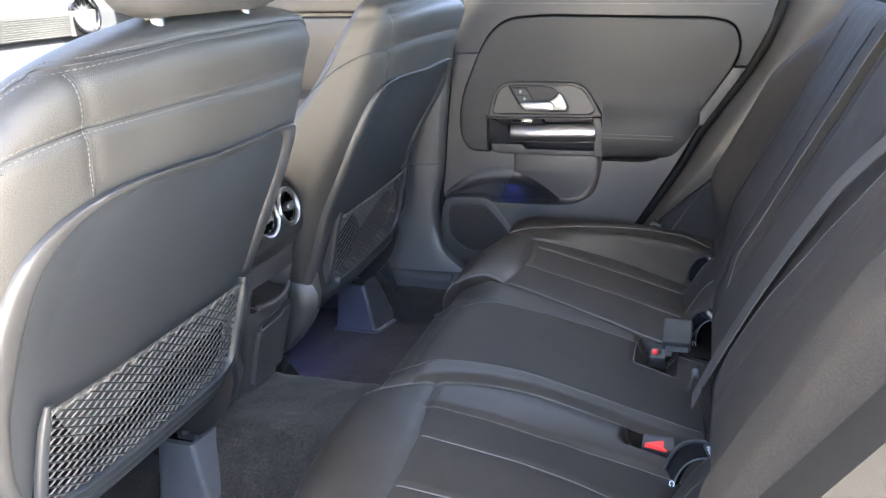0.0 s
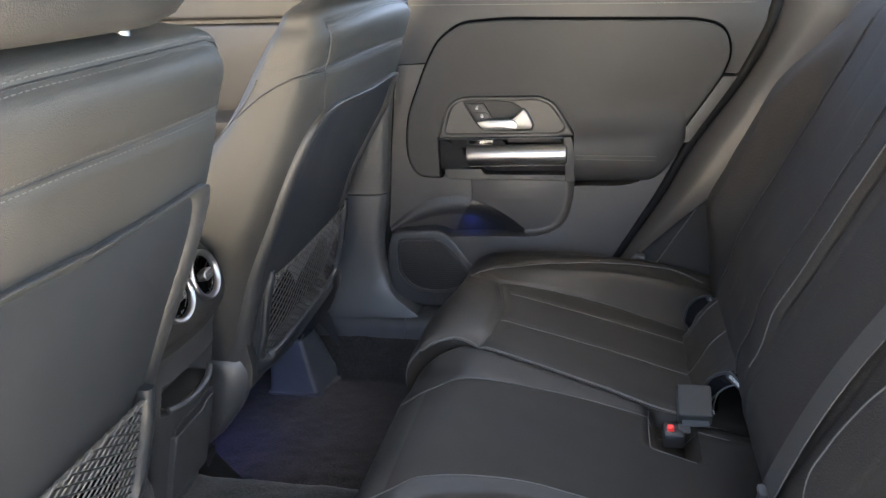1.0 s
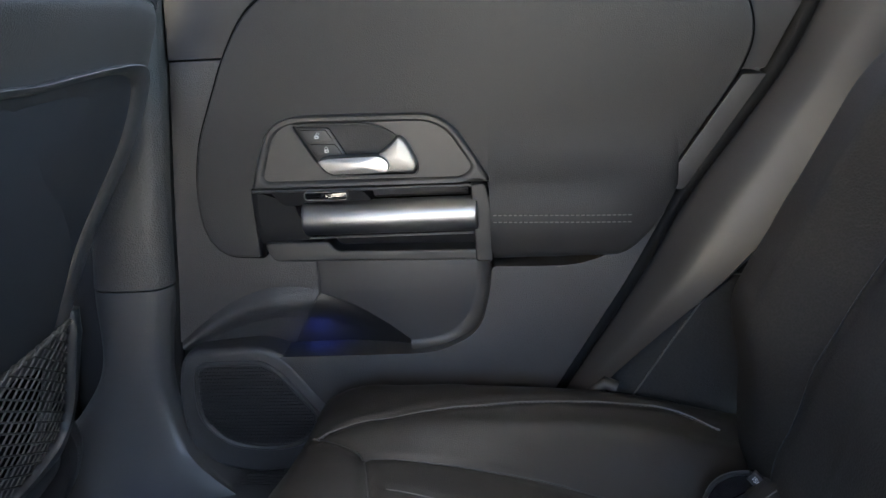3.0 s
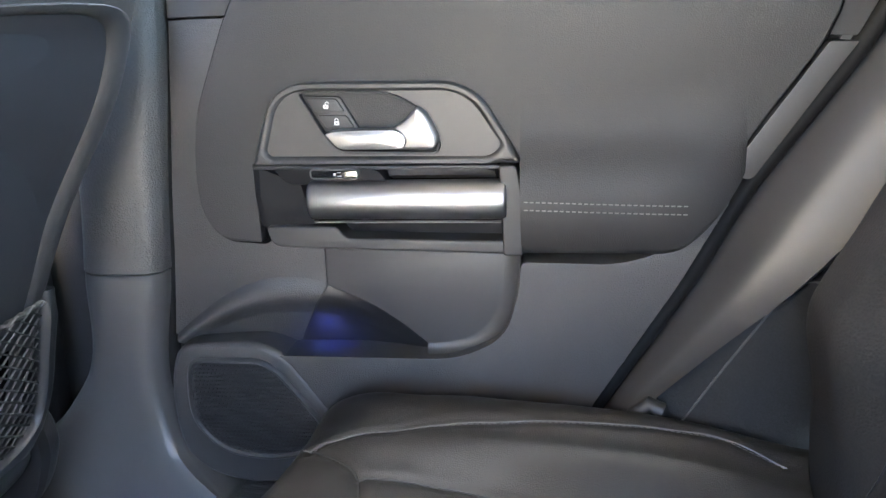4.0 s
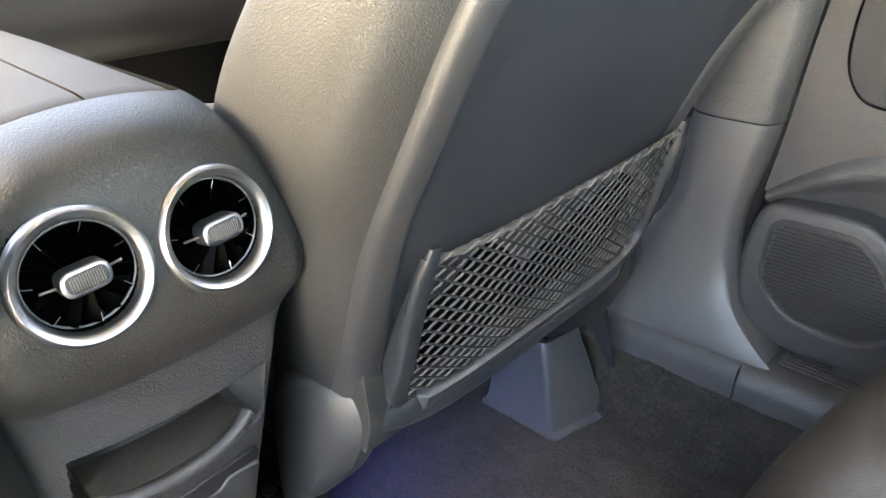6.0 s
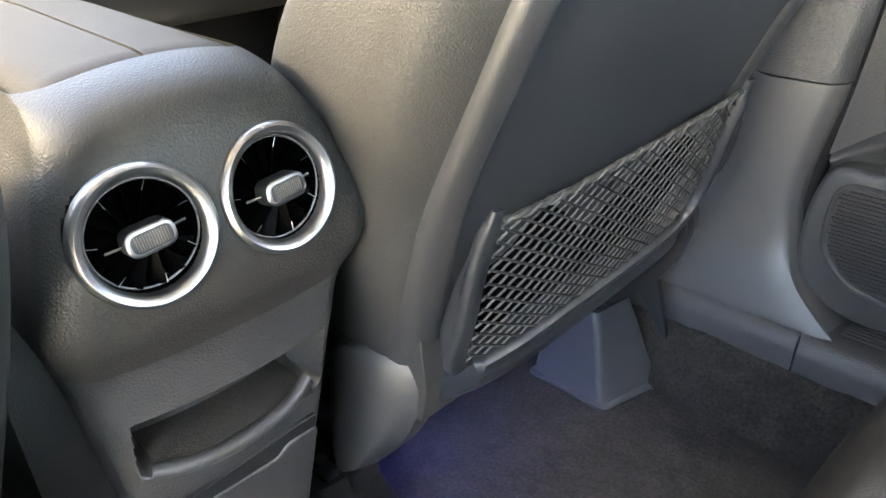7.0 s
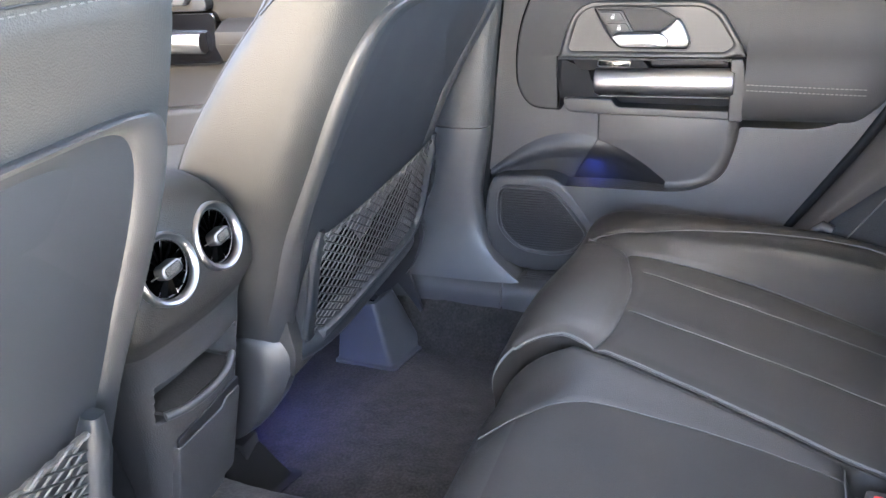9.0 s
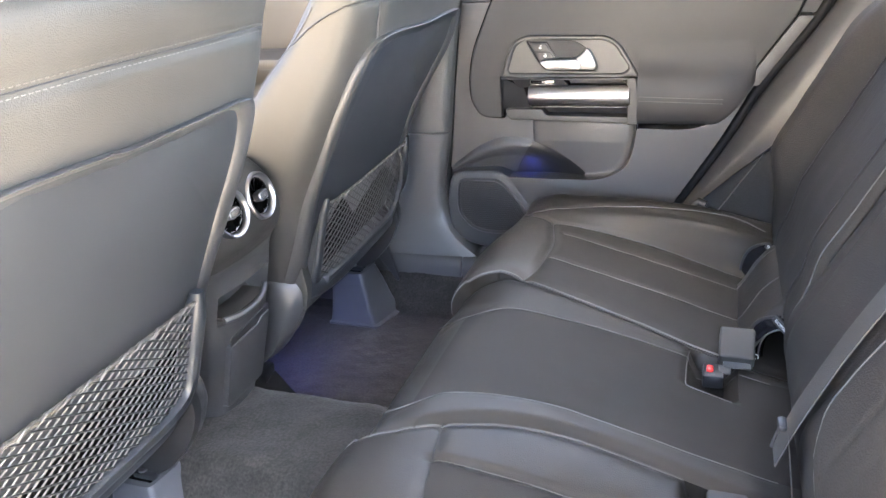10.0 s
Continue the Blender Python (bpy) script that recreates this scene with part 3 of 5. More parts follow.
for x0, x1, x2, x3, z0, z1, px, pz, lean in ((-0.389, -0.3545, -0.3455, -0.3790, 0.6585, 0.6430, -0.3665, 0.6505, 0.0016), (-0.3775, -0.3440, -0.3355, -0.3675, 0.6400, 0.6250, -0.3555, 0.6322, 0.0)):
    button = piece("lock_button", slab(rounded([(x0, z0), (x1, z0 - 0.001), (x2, z1), (x3, z1)], 0.003, 4), 1.9825, 1.9855, 0.001), TRIM_SOFT, D)
    piece("lock_symbol", join(frame_of(rounded([(px - 0.0028, pz - 0.0036), (px + 0.0028, pz - 0.0036), (px + 0.0028, pz + 0.0006), (px - 0.0028, pz + 0.0006)], 0.0008, 2), rounded([(px - 0.0013, pz - 0.0022), (px + 0.0013, pz - 0.0022), (px + 0.0013, pz - 0.0008), (px - 0.0013, pz - 0.0008)], 0.0004, 2), 1.9820, 1.9826, 0.0001), tube([(px - 0.0018 + lean, 1.9823, pz + 0.0006), (px - 0.0018 + lean, 1.9823, pz + 0.0028), (px + lean, 1.9823, pz + 0.0040), (px + 0.0018 + lean, 1.9823, pz + 0.0028), (px + 0.0018 + lean, 1.9823, pz + 0.0016 - 0.001 * (lean == 0))], 0.0005, 4)), WHITE, button)
piece("pull_recess", slab(rounded([(-0.4605, 0.5835, 0.003), (-0.156, 0.580, 0.004), (-0.153, 0.479, 0.006), (-0.446, 0.487, 0.02), (-0.464, 0.52)], 0.01), 2.004, 2.044, 0.003), DULL, D)
piece("recess_edge", tube([(-0.4585, 1.9805, 0.5825), (-0.40, 1.9805, 0.5815), (-0.30, 1.9805, 0.5805), (-0.165, 1.9805, 0.5795)], 0.0024, 8), SATIN_TRIM, D)
flank = [[(-0.4600, 1.9815, 0.5815), (-0.4520, 1.9800, 0.5815), (-0.4080, 1.9900, 0.5610), (-0.3950, 2.0060, 0.5640)], [(-0.4610, 1.9820, 0.5500), (-0.4540, 1.9800, 0.5480), (-0.4040, 1.9900, 0.5450), (-0.3900, 2.0060, 0.5450)], [(-0.4585, 1.9820, 0.5240), (-0.4500, 1.9800, 0.5220), (-0.3880, 1.9850, 0.5260), (-0.3850, 2.0060, 0.5260)], [(-0.4560, 1.9820, 0.5120), (-0.4480, 1.9800, 0.5110), (-0.3880, 1.9850, 0.5130), (-0.3850, 2.0060, 0.5130)]]
piece("recess_flank", loft(flank), DULL, D, "dark slanted end of the pull recess", sharp=25)
piece("switch_panel", slab(rounded([(-0.436, 0.5815, 0.004), (-0.313, 0.5800, 0.012), (-0.300, 0.5620, 0.006), (-0.418, 0.5620, 0.006)], 0.006, 6), 1.9790, 2.01, 0.004), DULL, D)
piece("recess_shelf", loft([[(x, 1.9800, 0.5785 - 0.004 * k), (x, 1.9830, 0.5710), (x, 2.0000, 0.5640), (x, 2.0060, 0.5790)] for x, k in ((-0.3000, 0), (-0.1950, 0), (-0.1800, 1))]), SATIN_TRIM, D)
bar = [[(x, 1.981 - 0.019 * math.cos(a) * k, 0.5435 + 0.0225 * math.sin(a) * k) for a in [2 * math.pi * j / 28 for j in range(28)]] for x, k in ((-0.3935, 0.90), (-0.391, 0.985), (-0.3895, 1), (-0.30, 1), (-0.2, 1), (-0.171, 1), (-0.169, 0.985), (-0.1675, 0.9))]
piece("pull_bar", loft(bar), SATIN, D, "brushed aluminium pull bar")
piece("bar_line", box(-0.388, -0.173, 1.9690, 1.974, 0.5190, 0.5210, 0.0008, 1), CHROME, D)
piece("recess_ledge", slab(rounded([(-0.4500, 0.5140, 0.008), (-0.3640, 0.5135, 0.004), (-0.3540, 0.5000, 0.006), (-0.1910, 0.4970, 0.004), (-0.1700, 0.4970, 0.004), (-0.1700, 0.4815), (-0.4430, 0.4880, 0.014)], 0.005), 1.9735, 2.03, 0.006, steps=6), BEZEL, D)
piece("recess_end", slab(rounded([(-0.1750, 0.5820, 0.003), (-0.1560, 0.5840, 0.008), (-0.1500, 0.5500, 0.02), (-0.1495, 0.4800, 0.004), (-0.1720, 0.4800, 0.004)], 0.006), 1.9715, 2.04, 0.009, steps=6), BLACK, D)
cap = rounded([(-0.3885, 0.5815), (-0.3320, 0.5805), (-0.3320, 0.5690), (-0.3885, 0.5700)], 0.005, 6)
sw = piece("window_switch", frame_of(cap, inset(cap, 0.0014), 1.9700, 1.985, 0.0006), CHROME, D, "small window switch with a chrome rim")
piece("switch_face", slab(inset(cap, 0.0012), 1.9720, 1.985, 0.001), GLOSS, sw)
piece("switch_symbol", join(box(-0.3610, -0.3585, 1.9712, 1.9725, 0.5735, 0.5765), box(-0.3570, -0.3520, 1.9712, 1.9725, 0.5725, 0.5732), box(-0.3570, -0.3525, 1.9712, 1.9725, 0.5765, 0.5771)), WHITE, sw)

# rubber seal between the door and the rear trim
edge_a = [(0.258, 0.90), (0.234, 0.80), (0.192, 0.705), (0.090, 0.553), (0.031, 0.443), (-0.067, 0.281), (-0.11, 0.20)]
seal = part("door_seal", tube([(a + 0.004, 2.012, b) for a, b in smooth_line(edge_a, 50)], 0.011, 10), RUBBER)
tagged(seal, "black rubber door seal", "door seal", kind="structure")
seal_f = part("door_seal", tube([(a, 2.015, b) for a, b in smooth_line([(-0.545, 0.95), (-0.5735, 0.70), (-0.598, 0.47), (-0.622, 0.28), (-0.604, 0.18), (-0.53, 0.146), (-0.40, 0.135)], 50)], 0.010, 10), RUBBER)
tagged(seal_f, "black rubber seal along the front of the rear door", "door seal", kind="structure")
edge_i = smooth_line([(0.275, 0.93), (0.250, 0.80), (0.204, 0.705), (0.104, 0.553), (0.045, 0.443), (-0.052, 0.285), (-0.12, 0.17)], 60)
edge_o = smooth_line([(0.52, 0.95), (0.41, 0.840), (0.33, 0.757), (0.283, 0.680), (0.250, 0.590), (0.197, 0.512), (0.135, 0.445), (0.055, 0.378), (-0.02, 0.305), (-0.11, 0.17)], 60)


def rear_trim(u, v):
    a, b = edge_i[int(round(u * 60))], edge_o[int(round(u * 60))]
    y = 2.03 - 0.045 * math.sin(min(1, v * 2.2) * math.pi / 2) - 0.055 * v ** 1.5 + 0.03 * max(0, v - 0.85) / 0.15
    return (a[0] + (b[0] - a[0]) * v, y, a[1] + (b[1] - a[1]) * v)


ct = part("pillar_c", grid(rear_trim, 60, 20), SATIN_TRIM, sharp=60)
tagged(ct, "satin dark grey trim sweeping up behind the rear door", "pillar trim", kind="structure")
LINING = material("black_felt_lining", (0.018, 0.018, 0.0175), 0.8, size=500, bump=0.5, grain=0.3, spec=0.2)
side_wall = part("wall_side", slab(rounded([(-0.12, 0.17), (-0.02, 0.305), (0.055, 0.378), (0.135, 0.445), (0.197, 0.512), (0.250, 0.590), (0.283, 0.680), (0.33, 0.757), (0.52, 0.95), (1.1, 1.25), (1.1, -0.03), (-0.12, -0.03)], 0.01), 1.955, 2.05, 0.006), LINING)
under(part("side_seam", tube([tuple(q) for q in smooth_line([(0.020, 1.9535, 0.28), (0.040, 1.9535, 0.312), (0.085, 1.9535, 0.385), (0.135, 1.9535, 0.455), (0.18, 1.9535, 0.454), (0.24, 1.9535, 0.450)], 40)], 0.0014, 6), PIPING), side_wall)
tagged(side_wall, "black fabric-lined side trim beside the rear seat", "side trim", kind="structure")


# ---- far front door, seen past the front seats ----
FD = thing("front_door", "closed front car door with silver pull bar and dark grey trim", "car door", (-1.2, 2.04, 0.12), kind="structure")
piece("door_card", slab(rounded([(-0.70, 0.90), (-0.74, 0.12), (-1.85, 0.12), (-1.85, 0.90)], 0.03), 2.03, 2.075), TRIM, FD)
piece("top_trim", slab(rounded([(-0.69, 0.935), (-0.70, 0.862), (-1.8, 0.90), (-1.8, 0.97)], 0.012), 1.995, 2.06, 0.012), LEATHER_FINE, FD)
piece("upper_panel", slab(rounded([(-0.72, 0.65), (-0.72, 0.852), (-1.75, 0.885), (-1.75, 0.65)], 0.03), 2.010, 2.05, 0.009), LEATHER_FINE, FD, "black leather upper panel")
piece("armrest", loft([[(x, 2.03, 0.66), (x, 1.985, 0.655), (x, 1.955, 0.638), (x, 1.95, 0.61), (x, 1.965, 0.578), (x, 2.03, 0.565)] for x in (-1.16, -1.1, -0.9, -0.76)]), LEATHER_FINE, FD)
piece("armrest_stitching", stitches([(-1.15 + 0.38 * k / 40, 1.9485, 0.615) for k in range(41)]), THREAD, FD)
piece("pull_recess", slab(rounded([(-1.185, 0.672), (-1.185, 0.565), (-1.56, 0.555), (-1.56, 0.67)], 0.015), 1.995, 2.04, 0.004), GLOSS, FD)
piece("pull_bar", loft([[(x, 1.985 - 0.02 * math.cos(a) * k, 0.612 + 0.023 * math.sin(a) * k) for a in [2 * math.pi * j / 20 for j in range(20)]] for x, k in ((-1.52, 0.9), (-1.518, 1), (-1.22, 1), (-1.216, 0.9))]), SATIN, FD, "brushed aluminium pull bar")
piece("handle_bezel", slab(rounded([(-1.19, 0.675), (-1.20, 0.735), (-1.25, 0.765), (-1.48, 0.76), (-1.55, 0.675)], 0.02), 1.985, 2.04, 0.008), SATIN_TRIM, FD)
piece("door_handle", slab(rounded([(-1.225, 0.700), (-1.255, 0.735), (-1.30, 0.708), (-1.38, 0.706), (-1.38, 0.692), (-1.235, 0.69)], 0.006), 1.965, 1.985, 0.005), CHROME, FD, "bright silver door lever")
piece("lower_panel", slab(rounded([(-0.78, 0.56), (-1.1, 0.55), (-1.25, 0.47), (-1.6, 0.44), (-1.8, 0.40), (-1.8, 0.14), (-0.80, 0.14)], 0.04), 1.99, 2.05, 0.014), TRIM, FD)

# ---- dashboard ----
dash = thing("dashboard", "black dashboard with a ribbed silver trim and round vent", "dashboard", (-1.6, 1.4, 0.4), kind="structure")
sec = [(-1.90, 0.98), (-1.60, 0.985), (-1.50, 0.965), (-1.47, 0.935), (-1.468, 0.85), (-1.45, 0.80), (-1.44, 0.74), (-1.50, 0.62), (-1.60, 0.45), (-1.90, 0.42)]
ring = [tuple(q) for q in smooth_line(sec, 40)]
piece("dash_body", loft([[(a, y, b) for a, b in ring] for y in (0.46, 0.9, 1.3, 1.7, 2.035)]), TRIM_SOFT, dash)
piece("dash_trim", loft([[(-1.462 + 0.01 * t, y, 0.856 + 0.062 * t) for t in (0, 0.5, 1)] + [(-1.49, y, 0.918), (-1.49, y, 0.856)] for y in (1.05, 1.4, 1.64, 1.72)]), SILVER, dash, "ribbed silver trim strip")
for k in range(11):
    piece("trim_rib", tube([(-1.4600 + 0.0009 * k, y, 0.861 + 0.0052 * k) for y in (1.06, 1.3, 1.63)], 0.0011, 5), SILVER, dash)


def blade_glints(m, r):
    """Thin metal slivers that stand in for glints at the blades' outer ends."""
    out = []
    for k in range(0, 14, 2):
        a = 2 * math.pi * (k + 0.5) / 14
        out.append(moved(tube([(f * r * math.cos(a + 0.10 * (0.8 - f)) - 0.0042 * math.sin(a), f * r * math.sin(a + 0.10 * (0.8 - f)) + 0.0042 * math.cos(a), -0.0056) for f in (0.60, 0.67, 0.74)], 0.00026, 5), m))
    return out


def vent_geo(centre, axis, r):
    """Ring, well, blades and knob of a round air vent that looks along axis."""
    q = Vector(axis).to_track_quat("Z", "Y").to_matrix().to_4x4()
    m = Matrix.Translation(centre) @ q

    def turned(profile, n=40):
        return moved(loft([[(a * math.cos(2 * math.pi * j / n), a * math.sin(2 * math.pi * j / n), b) for j in range(n)] for a, b in profile], False), m)
    ring = turned([(r * 0.79, -0.007), (r * 0.79, -0.002), (r * 0.815, 0.0012), (r * 0.86, 0.0034), (r * 0.93, 0.0042), (r * 0.985, 0.0025), (r, 0.0), (r, -0.006)], 56)
    well = turned([(r * 0.795, -0.003), (r * 0.785, -0.006), (r * 0.77, -0.013), (r * 0.6, -0.016), (r * 0.2, -0.018), (0.0005, -0.018)])
    blades = []
    for k in range(14):
        a = 2 * math.pi * (k + 0.5) / 14
        d, s = Vector((math.cos(a), math.sin(a), 0)), Vector((-math.sin(a), math.cos(a), 0))
        rings = []
        for f in (0.24, 0.5, 0.745):
            p = d * r * f
            rings.append([p + s * 0.0042 + Vector((0, 0, -0.006)), p + s * 0.0042 + Vector((0, 0, -0.0072)), p - s * 0.0042 + Vector((0, 0, -0.0145)), p - s * 0.0042 + Vector((0, 0, -0.0133))])
        blades.append(moved(loft(rings), m))
    return ring, well, blades, m


vr, vw, vb, vm = vent_geo((-1.458, 1.690, 0.908), (1, 0, 0.1), 0.052)
dv = piece("dash_vent", vr, GLOSS, dash, "round black vent with chrome details")
piece("vent_well", vw, GLOSS, dv)
for g in vb:
    piece("vent_blade", g, SATIN, dv)


# ---- front seats ----
PAINTED_DARK = material("blue_grey_plastic", (0.054, 0.057, 0.064), 0.40, size=700, bump=0.12)
SC, OUTER = 1.628, 0.0
SHIFT, TOP, PROUD, TWIST, BASE, INNER = 0.018, 0.478, 0.003, 0.016, 0.0, 0.010
seat_rear = table([(0.16, -0.775), (0.22, -0.745), (0.3, -0.708), (0.4, -0.668), (0.486, -0.637), (0.6, -0.580), (0.7, -0.525), (0.757, -0.497), (0.83, -0.466), (0.89, -0.452), (0.915, -0.470), (0.928, -0.50)])
seat_front = table([(0.16, -0.86), (0.3, -0.88), (0.4, -0.865), (0.486, -0.84), (0.6, -0.785), (0.7, -0.705), (0.757, -0.652), (0.83, -0.600), (0.89, -0.555), (0.915, -0.535), (0.928, -0.515)])
seat_wide = table([(0.16, 0.215), (0.22, 0.220), (0.3, 0.238), (0.4, 0.263), (0.5, 0.287), (0.6, 0.298), (0.7, 0.288), (0.757, 0.279), (0.83, 0.269), (0.88, 0.258), (0.912, 0.222), (0.928, 0.13)])


seat_shoulder = table([(0.757, 0.327), (0.80, 0.318), (0.835, 0.297), (0.862, 0.270), (0.884, 0.232), (0.898, 0.192), (0.911, 0.135), (0.917, 0.10), (0.928, 0.05)])


def seat_round(z):
    return 4.6 - 1.8 * max(0.0, min(1.0, (z - 0.6) / 0.3))


def side_wide(v, z):
    """Half width; the near seat's outer bolster reaches further."""
    if v < 0 and OUTER and z > 0.757:
        return seat_shoulder(z)
    return seat_wide(z) + (OUTER * ease((z - 0.35) / 0.25) - INNER * (1 - ease((z - 0.46) / 0.13)) if v < 0 else 0.0)


def twist(v, z):
    return TWIST * max(0.0, (v + 0.1) / 0.35) * (1 - ease((z - 0.55) / 0.15))


def seam_lines():
    """Seams over the shoulders, and the upright one on the outer side."""
    if OUTER:
        return [[(-0.318, 0.801), (-0.28, 0.815), (-0.217, 0.825), (-0.09, 0.8275), (0.0, 0.828), (0.23, 0.824), (0.265, 0.808)], [(-0.300, 0.842), (-0.274, 0.868), (-0.250, 0.879), (-0.226, 0.886), (-0.08, 0.896), (0.0, 0.898), (0.20, 0.899), (0.25, 0.886)]], [(-0.198, 0.746), (-0.206, 0.785), (-0.215, 0.826), (-0.226, 0.885)]
    return [[(-0.266, 0.817), (-0.235, 0.822), (-0.18, 0.824), (-0.09, 0.827), (0.0, 0.828), (0.16, 0.825), (0.24, 0.814), (0.265, 0.798)], [(-0.226, 0.886), (-0.17, 0.891), (-0.09, 0.897), (0.0, 0.900), (0.14, 0.897), (0.21, 0.886), (0.245, 0.870)]], [(-0.198, 0.746), (-0.206, 0.785), (-0.215, 0.826), (-0.226, 0.885)]


def groove(v, z):
    """The leather draws in along its seams."""
    if z < 0.74:
        return 0.0
    rows, up = seam_lines()
    d = sum(0.0042 * math.exp(-((z - np.interp(v, [q[0] for q in r], [q[1] for q in r])) / 0.008) ** 2) * (ease((v - r[0][0] + 0.02) / 0.02) if not OUTER else 1.0) for r in rows)
    d *= ease((side_wide(v, z) - abs(v)) / 0.035)
    d += 0.0036 * math.exp(-((v - np.interp(z, [q[1] for q in up], [q[0] for q in up])) / 0.008) ** 2) * ease((0.90 - z) / 0.02) * ease((z - 0.755) / 0.03)
    return d


def back_x(v, z, out=0.0):
    """The rear skin of the seat back at a side offset and height."""
    w, n = side_wide(v, z), seat_round(z)
    mid, half = (seat_rear(z) + seat_front(z)) / 2, (seat_rear(z) - seat_front(z)) / 2
    return mid + half * max(0.0, 1 - min(1.0, abs(v) / w) ** n) ** (1 / n) + out - twist(v, z) - groove(v, z)


def seat_ring(z, hollow, n=200):
    mid, half = (seat_rear(z) + seat_front(z)) / 2, (seat_rear(z) - seat_front(z)) / 2
    out = []
    for k in range(n):
        t = 2 * math.pi * k / n
        c, s = math.cos(t), math.sin(t)
        e = seat_round(z) if c > 0 else 4.6
        v = side_wide(s, z) * math.copysign(abs(s) ** (2 / e), s)
        dent = 0.035 if c > 0 and inside(v, z, hollow) else 0.0
        out.append((mid + half * math.copysign(abs(c) ** (2 / e), c) - dent - (twist(v, z) + groove(v, z) if c > 0 else 0.0), SC + v, z))
    return out


def on_back(points, out=0.0, n=60):
    return [(back_x(q[0], q[1], out), SC + q[0], q[1]) for q in smooth_line(points, n)]


def front_seat():
    seat = thing("front_seat", "black leather front seat with hard plastic back shell and net pocket", "car seat", (-0.9, SC, 0.0), group="front seats")
    levels = [0.250 + 0.015 * k for k in range(33)] + [0.733 + 0.0032 * k for k in range(61)] + [0.927, 0.928]
    # seams over the shoulders
    rows, up = seam_lines()
    for line in rows:
        piece("seam", tube(on_back(line, 0.0002, 70), 0.0010, 6), BLACK, seat)
        for off in (-0.0042, 0.0042):
            piece("stitching", stitches(on_back([(a, b + off) for a, b in line], 0.0004, 90), 0.0036, 0.0030, 0.0005), THREAD, seat)
    turn = []
    for x, z in ((-0.505, 0.800), (-0.535, 0.788), (-0.575, 0.768), (-0.620, 0.738)) if OUTER else ((-0.485, 0.818), (-0.509, 0.817), (-0.539, 0.808), (-0.576, 0.790), (-0.617, 0.761)):
        mid, dep = (seat_rear(z) + seat_front(z)) / 2, (seat_rear(z) - seat_front(z)) / 2
        c = min(0.985, abs((x - mid) / dep))
        e = seat_round(z) if x > mid else 4.6
        turn.append((x, SC - side_wide(-1, z) * (1 - c ** e) ** (1 / e) - 0.0005, z))
    piece("shoulder_seam", tube([tuple(q) for q in smooth_line(turn, 30)], 0.0016, 6), BLACK, seat)
    for s in (-1,):
        line = up
        piece("seam", tube(on_back(line, 0.0002, 30), 0.0010, 6), BLACK, seat)
        piece("stitching", stitches(on_back([(a + s * 0.004, b) for a, b in line], 0.0006, 30), 0.0040, 0.0022, 0.0006), THREAD, seat)
        fl = []
        for k in range(41):
            z = 0.44 + 0.375 * k / 40
            c = 0.80 - 0.30 * ease((z - 0.70) / 0.115)
            mid, dep = (seat_rear(z) + seat_front(z)) / 2, (seat_rear(z) - seat_front(z)) / 2
            fl.append((mid - dep * c, SC + s * (seat_wide(z) * (1 - c ** 4.6) ** (1 / 4.6) + 0.0002), z))
        piece("bolster_seam", tube(fl, 0.0016, 6), BLACK, seat)
        piece("stitching", stitches([(p[0] + 0.004, p[1] - s * 0.0002, p[2]) for p in fl], 0.0040, 0.0022, 0.0006), THREAD, seat)
    # hard shell on the back
    half = smooth_line([(0.0, 0.749), (0.12, 0.751), (0.200, 0.750), (0.236, 0.735), (0.252, 0.695), (0.254, 0.62), (0.242, 0.50), (0.226, 0.38), (0.212, 0.305), (0.194, 0.272), (0.12, 0.262), (0.0, 0.260)], 60)
    if OUTER:
        other = smooth_line([(0.0, 0.751), (0.13, 0.755), (0.200, 0.750), (0.250, 0.732), (0.285, 0.695), (0.300, 0.62), (0.296, 0.50), (0.276, 0.38), (0.248, 0.305), (0.220, 0.272), (0.12, 0.262), (0.0, 0.260)], 60)
    else:
        half = smooth_line([(0.0, 0.758), (0.12, 0.762), (0.192, 0.758), (0.226, 0.740), (0.238, 0.695), (0.240, 0.62), (0.230, 0.50), (0.219, 0.38), (0.209, 0.305), (0.194, 0.272), (0.12, 0.262), (0.0, 0.260)], 60)
        other = smooth_line([(0.0, 0.758), (0.12, 0.762), (0.190, 0.760), (0.226, 0.744), (0.248, 0.700), (0.256, 0.62), (0.252, 0.50), (0.238, 0.38), (0.226, 0.305), (0.219, 0.270), (0.19, 0.258), (0.12, 0.257), (0.0, 0.258)], 60)
    outline = [(float(a), float(b)) for a, b in half] + [(-float(a), float(b)) for a, b in other[-2:0:-1]]
    rim = [(1.0, -0.006), (0.9985, 0.004), (0.990, 0.0092), (0.975, 0.0105), (0.955, 0.0098), (0.915, 0.0080), (0.890, 0.0045), (0.875, 0.0005), (0.865, -0.008)]
    steps = [(0.890, -0.006), (0.88, -0.0015), (0.86, -0.002), (0.80, -0.0045), (0.70, -0.008), (0.55, -0.012), (0.40, -0.013), (0.2, -0.014), (0.05, -0.014)]
    hollow = [(a * 0.955, 0.495 + (b - 0.495) * 0.975) for a, b in outline]
    piece("backrest", loft([seat_ring(z, hollow) for z in levels]), LEATHER, seat, "black grained leather seat back", sharp=60)

    def shell_rings(rows):
        out = []
        for f, d in rows:
            g = 1 - (1 - f) * 0.25
            zs = [0.50 + (b - 0.50) * (g if b > 0.5 else f) for a, b in outline]
            out.append([(back_x(a * f, z, d), SC + a * f, z) for (a, b), z in zip(outline, zs)])
        return out
    piece("back_shell", loft(shell_rings(steps)), SHELL, seat, "charcoal plastic back shell", sharp=50)
